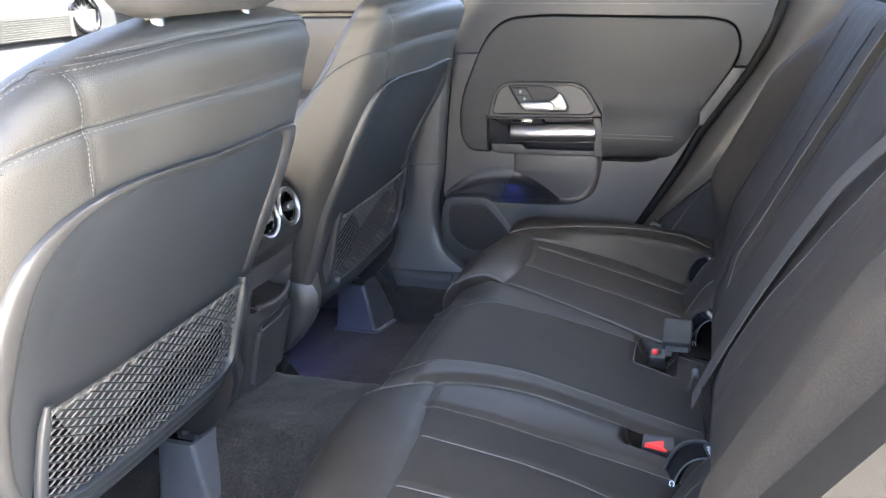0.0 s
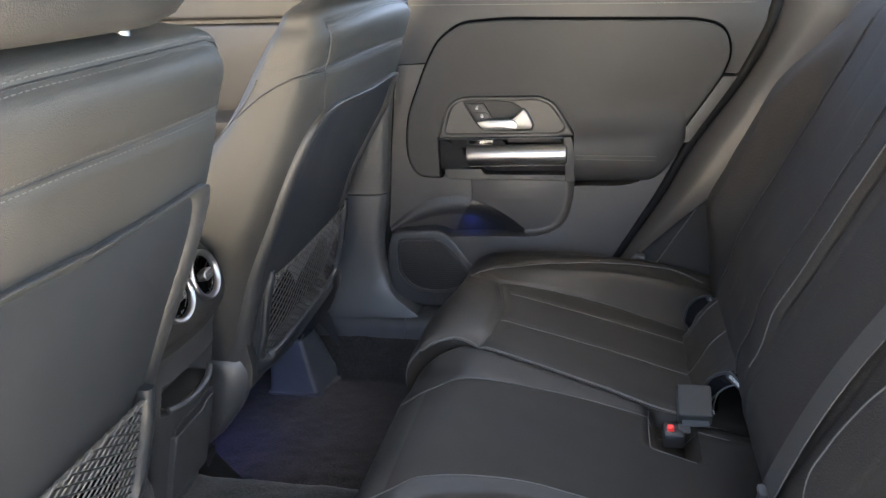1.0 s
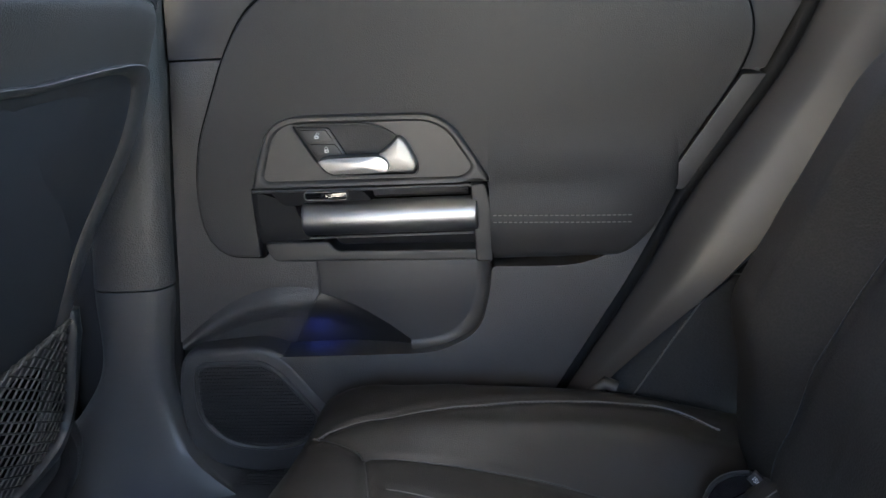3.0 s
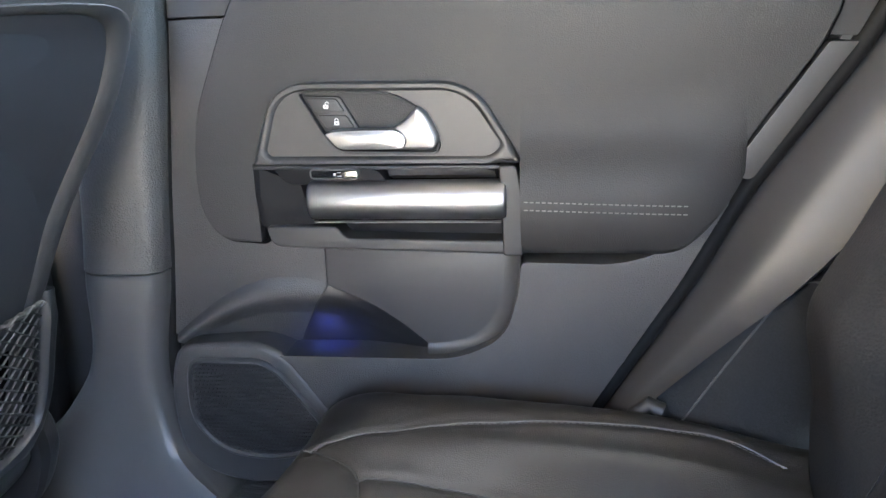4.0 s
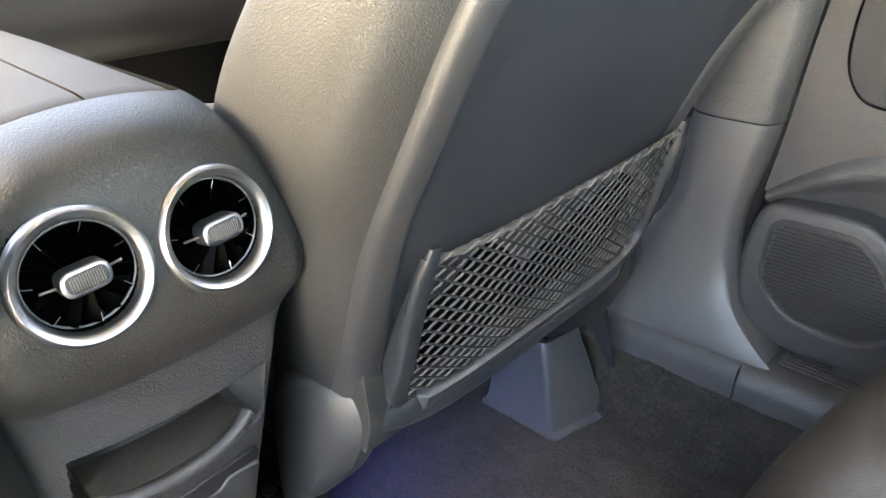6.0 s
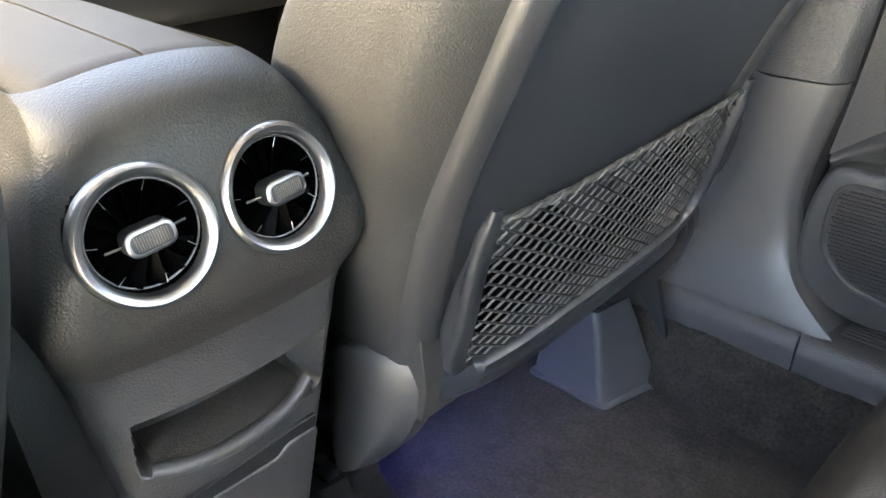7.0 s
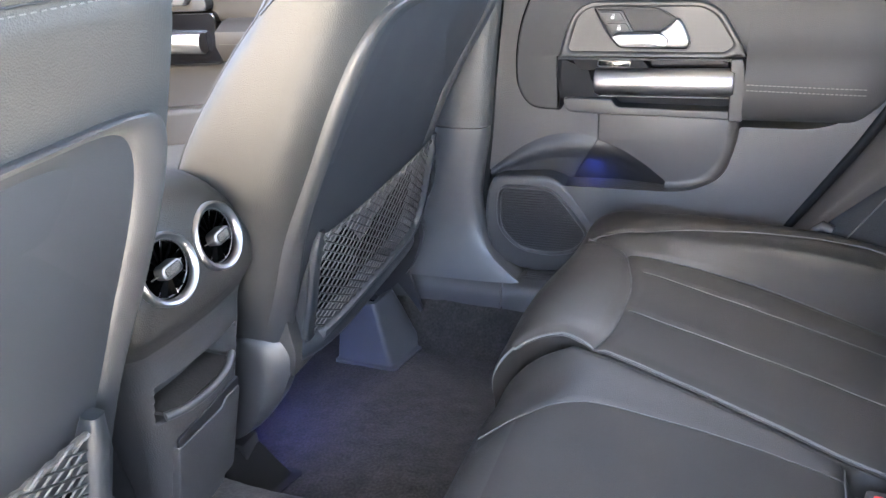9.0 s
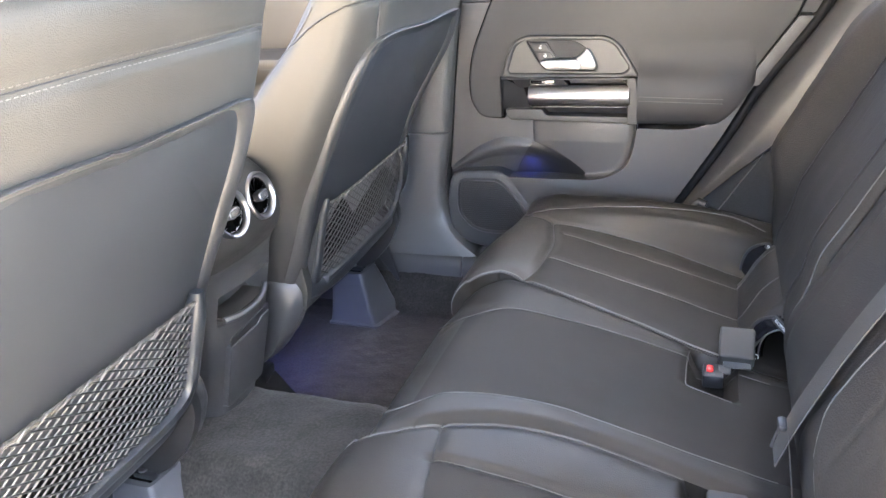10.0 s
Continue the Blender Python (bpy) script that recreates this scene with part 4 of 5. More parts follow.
    piece("shell_rim", loft(shell_rings(rim), False), TRIM_SOFT, seat, "raised grey plastic rim round the back shell", sharp=50)
    # pocket frame, a moulded U
    def pocket_x(v, z):
        return back_x(v * 0.90, z) + 0.012 + (PROUD - 0.012) * ease((z - 0.34) / 0.12) + 0.010 * max(0, (0.40 - z) / 0.15)
    left = [(-0.206, TOP), (-0.208, 0.44), (-0.207, 0.37), (-0.204, 0.330 + BASE), (-0.190, 0.309 + BASE)] if OUTER else [(-0.209, TOP), (-0.212, 0.44), (-0.213, 0.37), (-0.212, 0.325), (-0.205, 0.305), (-0.185, 0.299)]
    path = smooth_line([(a + SHIFT, b) for a, b in left + [(-0.1, 0.299 + BASE), (0.0, 0.298 + BASE), (0.12, 0.299 + BASE), (0.17, 0.303 + BASE), (0.197, 0.318 + BASE), (0.207, 0.348 + BASE), (0.209, 0.42), (0.208, TOP)]], 90)
    rings = []
    for i, (a, b) in enumerate(path):
        p, q = path[max(0, i - 1)], path[min(len(path) - 1, i + 1)]
        d = Vector((q[0] - p[0], q[1] - p[1])).normalized()
        nrm = Vector((-d.y, d.x))
        end = min(1, (min(i, len(path) - 1 - i) + 1) / 5)
        ww, hh = ((0.0072 if OUTER else 0.0088) if a < -0.19 + SHIFT else 0.0120 if a > 0.192 + SHIFT else 0.0135) * (0.55 + 0.45 * end), ((0.006 if OUTER else 0.0065) if a < -0.19 + SHIFT else 0.018) * (0.4 + 0.6 * end)
        ring = []
        for k in range(12):
            t = 2 * math.pi * k / 12
            c, s = math.copysign(abs(math.cos(t)) ** 0.6, math.cos(t)), math.copysign(abs(math.sin(t)) ** 0.6, math.sin(t))
            v, z = a + nrm.x * ww * c, b + nrm.y * ww * c
            ring.append((pocket_x(v, z) + hh * s, SC + v, z))
        rings.append(ring)
    frame_part = piece("pocket_frame", loft(rings), SHELL, seat, "moulded plastic pocket frame", sharp=50)
    if not OUTER:
        skirt = []
        for k in range(13):
            z = 0.302 + 0.168 * k / 12
            v = -0.213 + SHIFT
            x0, x1 = back_x(v, z) - 0.022, pocket_x(v, z) + 0.0035
            skirt.append([(x0, SC + v - 0.0045, z), (x1 - 0.002, SC + v - 0.0045, z), (x1, SC + v - 0.0025, z), (x1, SC + v + 0.006, z), (x0, SC + v + 0.006, z)])
        piece("frame_side", loft(skirt), SHELL, frame_part)

    def lip(v):
        at = seat_rear(0.30) - twist(v, 0.30) - 0.004 * abs((v - SHIFT) / 0.2) ** 4
        f = 1 - 0.7 * max(0.0, (v - SHIFT) / 0.203) ** 8 - (0.7 if OUTER else 0.25) * max(0.0, (SHIFT - v) / 0.203) ** 8
        return [(at + dx * f, SC + v, z + BASE) for dx, z in ((-0.02, 0.318), (0.024, 0.313), (0.034, 0.308), (0.038, 0.298), (0.036, 0.283), (0.027, 0.273), (0.008, 0.267), (-0.02, 0.265))]
    end = 0.203 if OUTER else 0.222
    piece("lower_lip", loft([lip(SHIFT - end + (end + 0.203) * k / 24) for k in range(25)]), SHELL, seat)
    # net of crossing cords
    def net(v, z):
        belly = math.sin(math.pi * (v - v0) / (v1 - v0)) * (0.004 - 0.003 * (z - z0) / (z1 - z0))
        return (pocket_x(v, z) + 0.004 + belly, SC + v, z)
    v0, v1, z0, z1 = SHIFT - 0.204, SHIFT + 0.197, 0.308 + BASE, TOP - 0.0125
    for slope, step, r, m, lift, label in ((0.62, 0.0235, 0.0012, CORD_LIGHT, 0.0, "pale net cords"), (-0.60, 0.0225, 0.0012, CORD, 0.0020, "dark net cords")):
        span, cords = (z1 - z0) / abs(slope), []
        a = v0 - span + 0.008
        while a < v1 - 0.006:
            lo, hi = max(a, v0), min(a + span, v1)
            pts = []
            for k in range(25):
                v = lo + (hi - lo) * k / 24
                z = z0 + (v - a) * slope if slope > 0 else z1 + (v - a) * slope
                p = net(v, z)
                pts.append((p[0] + lift + 0.0004 * math.sin(k * 2.1), p[1], p[2] + 0.0007 * math.sin(9 * v + 3 * a)))
            cords.append(tube(pts, r, 6, False, 0.8, (1, 0, 0.4)))
            a += step
        piece("pocket_net", join(*cords), m, frame_part, label)
    hem = [net(v0 + (v1 - v0) * k / 120, z1 + 0.0018 + 0.0010 * math.sin(k * 1.3)) for k in range(121)]
    hem = [(p[0] + 0.0012, p[1], p[2]) for p in hem]
    twine = [net(v0 + (v1 - v0) * k / 160, z1 + 0.0018 + 0.0026 * math.sin(k * 0.55)) for k in range(161)]
    piece("hem_cord", tube([(p[0] + 0.0030 + 0.0015 * math.cos(k * 0.55), p[1], p[2]) for k, p in enumerate(twine)], 0.0013, 6), CORD_LIGHT, frame_part, "pale cord wound round the net hem")
    piece("net_hem", tube(hem, lambda t: 0.0030 + 0.0003 * math.sin(t * 210), 7), WEB, frame_part, "grey elastic hem of the net")
    # Near-black sheet laid over the shell so the net's gaps read as shade.
    piece("pocket_back", grid(lambda u, v: (back_x(SHIFT - 0.2 + 0.4 * u, 0.29 + 0.17 * v, 0.0015 - 0.006 * v), SC + SHIFT - 0.2 + 0.4 * u, 0.29 + 0.17 * v), 16, 8), GAP, seat, "near-black sheet shading the pocket behind the net")
    # headrest
    rings = []
    for k in range(25):
        t = k / 24
        z = 0.922 + 0.215 * t
        g = (max(0.0, 1 - abs(2 * t - 1) ** 3.0)) ** 0.5
        w, d = 0.105 + 0.050 * g, 0.030 + 0.040 * g
        rings.append([(-0.475 + 0.03 * t + d * math.copysign(abs(math.cos(a)) ** 0.75, math.cos(a)), SC + w * math.copysign(abs(math.sin(a)) ** 0.6, math.sin(a)), z) for a in [2 * math.pi * j / 48 for j in range(48)]])
    head = piece("headrest", loft(rings), DOOR_LEATHER, seat, "black leather headrest on chrome posts", sharp=60)
    for s in (-1, 1):
        piece("headrest_post", tube([(-0.478, SC + s * 0.085, z) for z in (0.90, 0.94, 0.97)], 0.007, 12), CHROME, head)
        piece("post_collar", tube([(-0.478, SC + s * 0.085, z) for z in (0.920, 0.935, 0.948)], 0.013, 12), BLACK, head)
    # cushion, side covers and rails
    rings = []
    for k in range(21):
        t = k / 20
        x = -0.835 - 0.525 * t
        top = 0.405 + 0.05 * math.sin(math.pi * (0.2 + 0.75 * t)) - 0.10 * max(0, t - 0.85) / 0.15
        ring = []
        for j in range(40):
            a = 2 * math.pi * j / 40
            c, s = math.copysign(abs(math.cos(a)) ** 0.55, math.cos(a)), math.copysign(abs(math.sin(a)) ** 0.55, math.sin(a))
            lift = (0.135 if c * (SC - 1.25) < 0 else 0.03) * (abs(c) ** 2) if s > 0 else 0
            ring.append((x, SC + 0.268 * c, 0.27 + (top - 0.27 if s > 0 else 0.055) * s + lift))
        rings.append(ring)
    piece("seat_cushion", loft(rings), LEATHER, seat, "black leather seat cushion", sharp=60)
    piece("seat_pan", box(-1.32, -0.82, SC - 0.22, SC + 0.22, 0.17, 0.25, 0.02), BLACK, seat)
    for s in (-1, 1):
        pts = rounded([(-0.80, 0.30), (-0.772, 0.335), (-0.735, 0.350), (-0.700, 0.325), (-0.690, 0.285), (-0.712, 0.225), (-0.765, 0.165), (-0.81, 0.14), (-0.86, 0.15), (-0.86, 0.28)], 0.03, 5)
        y = SC + s * (0.232 if s > 0 else 0.242)
        if s < 0 and not OUTER:
            wide = rounded([(-0.805, 0.312), (-0.745, 0.327), (-0.712, 0.314), (-0.704, 0.277), (-0.733, 0.215), (-0.785, 0.150), (-0.832, 0.120), (-0.845, 0.20), (-0.83, 0.29)], 0.025, 5)
            face = rounded([(-0.798, 0.306), (-0.774, 0.319), (-0.757, 0.303), (-0.741, 0.268), (-0.757, 0.210), (-0.788, 0.155), (-0.828, 0.124), (-0.826, 0.20), (-0.812, 0.28)], 0.022, 5)
            mids = [[(a + (c - a) * t, 1.4085 - 0.0205 * (0.35 * t + 0.65 * math.sin(t * math.pi / 2)), b + (d - b) * t) for (a, b), (c, d) in zip(wide, face)] for t in (0.0, 0.25, 0.5, 0.75, 1.0)]
            last = [[(sum(p[0] for p in mids[-1]) / 54 * (1 - f) + p[0] * f, 1.388 - 0.003 * (1 - f * f), sum(q[2] for q in mids[-1]) / 54 * (1 - f) + p[2] * f) for p in mids[-1]] for f in (0.66, 0.33, 0.02)]
            piece("hinge_cover", loft([[(a, 1.43, b) for a, b in wide]] + mids + last), SATIN_TRIM, seat, "crescent satin plastic hinge cover", sharp=24)
            piece("flank_end", slab(rounded([(-0.738, 0.405), (-0.697, 0.405), (-0.699, 0.335), (-0.694, 0.300), (-0.704, 0.256), (-0.711, 0.266), (-0.705, 0.292), (-0.718, 0.316), (-0.752, 0.338)], 0.012, 5), 1.4065, 1.47, 0.008, steps=6), LEATHER, seat, "grained leather flank beside the pocket frame")
            piece("hinge_slot", slab(rounded([(-0.720, 0.309), (-0.7045, 0.300), (-0.7045, 0.258), (-0.722, 0.246)], 0.006), 1.4115, 1.45, 0.002), BLACK, seat)
            piece("fabric_flap", slab(rounded([(-0.785, 0.314), (-0.746, 0.328), (-0.712, 0.314), (-0.702, 0.297), (-0.710, 0.288), (-0.735, 0.306), (-0.775, 0.308)], 0.008), 1.4085, 1.44, 0.002), LINING, seat, "coarse black fabric flap above the hinge")
        else:
            piece("hinge_cover", slab(pts, y + s * 0.018, y - s * 0.02, 0.012, steps=5, dome=0.004), TRIM if s > 0 else SATIN_TRIM, seat, "rounded satin plastic hinge cover")
            piece("hinge_gap", slab(inset(pts, -0.005), y - s * 0.012, y - s * 0.03, 0.002), BLACK, seat)
        piece("seat_rail", box(-1.30, -0.83, SC + s * 0.20 - 0.02, SC + s * 0.20 + 0.02, 0.055, 0.10, 0.004), BLACK, seat)
        # tapered cover over the rear end of the rail
        yc, fwd, tall = SC + s * 0.215, (-0.006 if s > 0 else 0.05), (0.92 if s > 0 else 0.62)
        rings = []
        for z, g in ((0.0, -0.35), (0.005, -0.35), (0.0075, -0.05), (0.012, 0.02), (0.05, 0.30), (0.10, 0.60), (0.142, 0.90), (0.150, 1.0)):
            out = rounded([(-0.890 + 0.015 * g, yc - 0.055 + 0.016 * g), (-0.766 - 0.030 * g, yc - 0.055 + 0.016 * g), (-0.742 - 0.045 * g, yc + 0.055 - 0.024 * g), (-0.87 + 0.015 * g, yc + 0.055 - 0.024 * g)], 0.010, 3)
            rings.append([(a - fwd, b, z * tall) for a, b in out])
        cover = piece("rail_cover", loft(rings), PAINTED_DARK if s > 0 else DULL, seat, "tapered charcoal rail end cover" if s > 0 else "low black rail end cover")
        piece("rail_bolt", tube([(-0.825 - fwd, yc - 0.014, 0.148 * tall), (-0.825 - fwd, yc - 0.014, 0.148 * tall + 0.015)], 0.008, 10), CHROME if s > 0 else PAINTED, cover)
        # Thin near-black plate on the closed top, standing in for a cavity's shade.
        piece("latch_shade_plate", box(-0.868 - fwd, -0.802 - fwd, yc - 0.028, yc + 0.024, 0.149 * tall, 0.1515 * tall, 0.001), GAP, cover)
        piece("rail_latch", join(box(-0.85 - fwd, -0.808 - fwd, yc, yc + 0.018, 0.145 * tall, 0.145 * tall + 0.034, 0.005), box(-0.84 - fwd, -0.800 - fwd, yc - 0.024, yc - 0.006, 0.146 * tall, 0.146 * tall + 0.014, 0.004)), SHELL, cover, "dark latch on the blackened top of the cover")
        if s > 0 and not OUTER:
            piece("rail_bracket", slab(rounded([(-0.775, 0.215), (-0.744, 0.205), (-0.716, 0.100), (-0.722, 0.092), (-0.738, 0.118), (-0.790, 0.190)], 0.006), SC + 0.240, SC + 0.247, 0.002), BLACK, seat, "thin black bracket beside the rail cover")
    piece("wiring", tube([tuple(q) for q in smooth_line([(-0.84, SC + 0.20, 0.22), (-0.80, SC + 0.235, 0.17), (-0.79, SC + 0.26, 0.10), (-0.80, SC + 0.27, 0.02)], 20)], 0.006, 8), BLACK, seat)
    return seat


front_seat()
SC, OUTER = 0.841, 0.048
SHIFT, TOP, PROUD, TWIST, BASE, INNER = -0.016, 0.494, 0.012, 0.0, 0.012, 0.0
front_seat()


# ---- centre console ----
K = thing("centre_console", "dark centre console with two round silver air vents", "console", (-0.9, C, 0.15))
con_x = table([(0.02, -0.80), (0.15, -0.766), (0.30, -0.722), (0.40, -0.702), (0.445, -0.694), (0.475, -0.676), (0.51, -0.669), (0.545, -0.674), (0.565, -0.679), (0.580, -0.686), (0.590, -0.694), (0.597, -0.704), (0.602, -0.716), (0.605, -0.728), (0.6065, -0.740)])
con_w = table([(0.02, 0.062), (0.15, 0.066), (0.30, 0.079), (0.40, 0.091), (0.445, 0.100), (0.475, 0.109), (0.51, 0.105), (0.545, 0.095), (0.565, 0.088), (0.580, 0.081), (0.590, 0.077), (0.597, 0.074), (0.602, 0.072), (0.6065, 0.070)])
CY = 1.2505


def con_point(u, z, cut=None):
    """Half ring round the rear of the console, u from one side to the other."""
    w, xr = con_w(z), con_x(z)
    s = 2 * u - 1
    if abs(s) < 0.62:
        y, x = s / 0.62 * (w - 0.022), xr
    else:
        t = (abs(s) - 0.62) / 0.38
        if t < 0.4:
            a = t / 0.4 * math.pi / 2
            y, x = w - 0.022 + 0.022 * math.sin(a), xr - 0.022 * (1 - math.cos(a))
        else:
            y, x = w, xr - 0.022 - (t - 0.4) / 0.6 * 0.42
        y = math.copysign(y, s)
    x -= 0.012 * (y / max(w, 0.01)) ** 2
    z += ease((z - 0.54) / 0.06) * (0.006 - 0.012 * (y / max(w, 0.01)) ** 2)
    if cut:
        x -= cut(y, z)
    return (x, CY + y, z)


def soft_box(y, z, y0, y1, z0, z1, e=0.0035):
    f = lambda t: max(0.0, min(1.0, t / e + 0.5))  # noqa: E731
    return f(y - y0) * f(y1 - y) * f(z - z0) * f(z1 - z)


def con_cut(y, z):
    shelf = soft_box(y, z, -0.072, 0.068, 0.349, 0.399, 0.006)
    return 0.055 * shelf * min(1, (z - 0.341) / 0.03 + 0.25)


piece("lower_body", grid(lambda u, v: con_point(u, 0.02 + 0.428 * v, con_cut), 230, 300), TRIM, K, sharp=50)
VENTS = (1.2015, 1.2835)


def vent_cut(y, z):
    r = min(math.hypot(CY + y - c, (z - 0.538) * 1.03) for c in VENTS)
    return 0.035 * max(0.0, min(1.0, (0.0365 - r) / 0.003))


piece("upper_body", grid(lambda u, v: con_point(u, 0.4465 + (0.6064 - 0.4465) * v, vent_cut), 220, 130), CONSOLE, K, "black leather-grained console head", sharp=60)
piece("console_core", join(box(-1.30, -0.79, CY - 0.068, CY + 0.068, 0.10, 0.585, 0.02), box(-1.5, -0.80, CY - 0.128, CY + 0.086, 0.05, 0.545, 0.02)), TRIM, K)
piece("shelf_mat", box(-0.765, -0.7075, CY - 0.064, CY + 0.054, 0.352, 0.3575, 0.001), INSERT, K, "ribbed rubber shelf mat")
lipline = [(-0.714, CY - 0.069, 0.357), (-0.7035, CY - 0.045, 0.355), (-0.700, CY - 0.01, 0.354), (-0.7025, CY + 0.028, 0.358), (-0.711, CY + 0.052, 0.365)]
piece("shelf_lip", tube([tuple(q) for q in smooth_line(lipline, 30)], 0.0055, 10), SATIN_TRIM, K)
piece("pocket_gap", slab(rounded([(CY - 0.058, 0.314), (CY + 0.058, 0.326), (CY + 0.058, 0.29), (CY - 0.058, 0.29)], 0.004), 0.004, 0.0, 0.001, place=lambda a, b, d: (con_x(b) + d - 0.002, a, b)), BLACK, K)
pk = rounded([(CY - 0.060, 0.302, 0.004), (CY + 0.022, 0.302, 0.004), (CY + 0.030, 0.312, 0.004), (CY + 0.059, 0.312, 0.006), (CY + 0.0555, 0.17, 0.01), (CY - 0.0565, 0.17, 0.01)], 0.005, 4)
piece("pocket_flap", slab(pk, 0.008, -0.004, 0.003, place=lambda a, b, d: (con_x(b) + d - 0.004, a, b)), TRIM, K, "flat storage flap with a notched edge")
piece("lid_frame", box(-1.23, -0.745, CY - 0.069, CY + 0.069, 0.575, 0.5945, 0.003), LEATHER, K, "leather frame round the lids")
for s in (-1, 1):
    rings = []
    for x, g, d in ((-0.741, 0.97, -0.006), (-0.7435, 1.0, -0.002), (-0.76, 1.0, 0.0), (-0.95, 1.0, 0.004), (-1.10, 1.0, 0.002), (-1.22, 0.99, -0.002), (-1.228, 0.96, -0.01)):
        prof = [(s * (0.0012 + (0.068 * g) * t), 0.586 + (0.0265 + d) * (1 - 0.30 * t * t) * (1 - t ** 10)) for t in [k / 14 for k in range(15)]]
        rings.append([(x, CY + a, b) for a, b in [(s * 0.0012, 0.586)] + prof])
    piece("armrest_lid", loft(rings), LID, K, "padded leather armrest lid", sharp=60)
for y in VENTS:
    vr, vw, vb, vm = vent_geo((con_x(0.541) - 0.0005, y, 0.5375), (0.975, -0.05 if y < CY else 0.05, 0.20), 0.0392)
    vent = piece("air_vent", vr, SATIN, K, "round air vent with a satin silver ring")
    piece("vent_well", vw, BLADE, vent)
    lip = [(0.0303 * math.cos(2 * math.pi * j / 48), 0.0303 * math.sin(2 * math.pi * j / 48), -0.0055) for j in range(48)]
    piece("inner_ring", moved(tube(lip, 0.0007, 6, True), vm @ Matrix.Rotation(radians(7 if y < CY else 3), 4, "X")), PAINTED, vent)
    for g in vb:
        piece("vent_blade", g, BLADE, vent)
    for g in blade_glints(vm, 0.0392):
        piece("blade_glint", g, SATIN, vent)
    knob_line = rounded([(-0.0138, -0.0076), (0.0138, -0.0076), (0.0138, 0.0076), (-0.0138, 0.0076)], 0.0073, 6)
    tilt = vm @ Matrix.Translation((0, 0, 0.004)) @ Matrix.Rotation(radians(6 if y < CY else 4), 4, "Z")
    knob = slab(knob_line, 0.0035, -0.010, 0.002, place=lambda a, b, d: (a, b, d))
    piece("vent_knob", moved(knob, tilt), SATIN, vent, "silver-rimmed vent knob")
    piece("knob_pad", moved(slab(inset(knob_line, 0.0024), 0.0041, 0.0, 0.0006, place=lambda a, b, d: (a, b, d)), tilt), BLACK, vent, "dark ribbed knob pad")
    for k in range(-6, 7):
        piece("pad_rib", moved(tube([(0.00145 * k, -0.0040, 0.0042), (0.00145 * k, 0.0040, 0.0042)], 0.0004, 5), tilt), TRIM, vent)
    piece("knob_stem", moved(tube([(-0.0225, 0, -0.0065), (-0.019, 0, -0.0055), (-0.014, 0, -0.004)], 0.0008, 6), tilt), CHROME, vent)
    piece("knob_stem", moved(tube([(0.0225, 0, -0.0065), (0.019, 0, -0.0055), (0.014, 0, -0.004)], 0.0008, 6), tilt), CHROME, vent)

# ---- rear bench ----
prof = smooth_line([(-0.375, 0.02), (-0.392, 0.12), (-0.412, 0.21), (-0.424, 0.262), (-0.418, 0.300), (-0.392, 0.325), (-0.345, 0.331), (-0.285, 0.319), (-0.19, 0.293), (-0.10, 0.268), (0.0, 0.240), (0.10, 0.213), (0.17, 0.198)], 120)
div_far = table([(-0.43, 1.435), (-0.41, 1.452), (-0.38, 1.485), (-0.35, 1.502), (-0.30, 1.497), (-0.20, 1.488), (-0.10, 1.477), (0.0, 1.462), (0.17, 1.450)])
div_near = table([(-0.43, 0.985), (-0.40, 1.005), (-0.352, 1.027), (-0.29, 1.070), (-0.224, 1.106), (-0.152, 1.126), (-0.08, 1.130), (0.0, 1.128), (0.17, 1.125)])
nose_far = [(-0.386, 1.826), (-0.352, 1.812), (-0.319, 1.789), (-0.302, 1.752), (-0.279, 1.664), (-0.281, 1.555), (-0.298, 1.498)]
outer_far = [(-0.392, 1.826), (-0.360, 1.846), (-0.325, 1.860), (-0.252, 1.880), (-0.177, 1.892), (-0.106, 1.902), (-0.013, 1.908), (0.064, 1.914), (0.125, 1.895)]
nose_near = [(-0.300, 1.060), (-0.291, 0.992), (-0.276, 0.905), (-0.274, 0.797), (-0.29, 0.70), (-0.305, 0.66)]
mid_far = [tuple(q) for q in smooth_line([(-0.40, 1.27), (-0.365, 1.325), (-0.328, 1.361), (-0.249, 1.390), (-0.112, 1.412), (0.005, 1.416), (0.12, 1.415)], 24)]
mid_near = [tuple(q) for q in smooth_line([(-0.40, 1.045), (-0.345, 1.095), (-0.307, 1.122), (-0.237, 1.153), (-0.162, 1.172), (0.0, 1.176), (0.12, 1.180)], 24)]
stripes_far = [[(-0.272, y), (-0.10, y), (0.08, y - 0.004)] for y in (1.602, 1.727)]
stripes_near = [[(-0.272, y), (-0.10, y + 0.025), (0.08, y + 0.02)] for y in (0.800, 0.912)]
crease_far = [(-0.313, 1.784), (-0.16, 1.800), (-0.05, 1.800), (0.10, 1.785)]
crease_near = [(-0.298, 0.71), (-0.16, 0.692), (-0.05, 0.692), (0.10, 0.705)]
strip_near = [tuple(q) for q in smooth_line([(-0.291, 0.992), (-0.18, 1.012), (-0.08, 1.021), (0.005, 1.027), (0.10, 1.030)], 20)]


def nose_fall(x, y):
    """How the front corners by the doors draw back and drop."""
    e = max(ease((y - 1.56) / 0.36), ease((0.93 - y) / 0.36)) * ease((-0.19 - x) / 0.20)
    return 0.026 * e, -0.022 * e


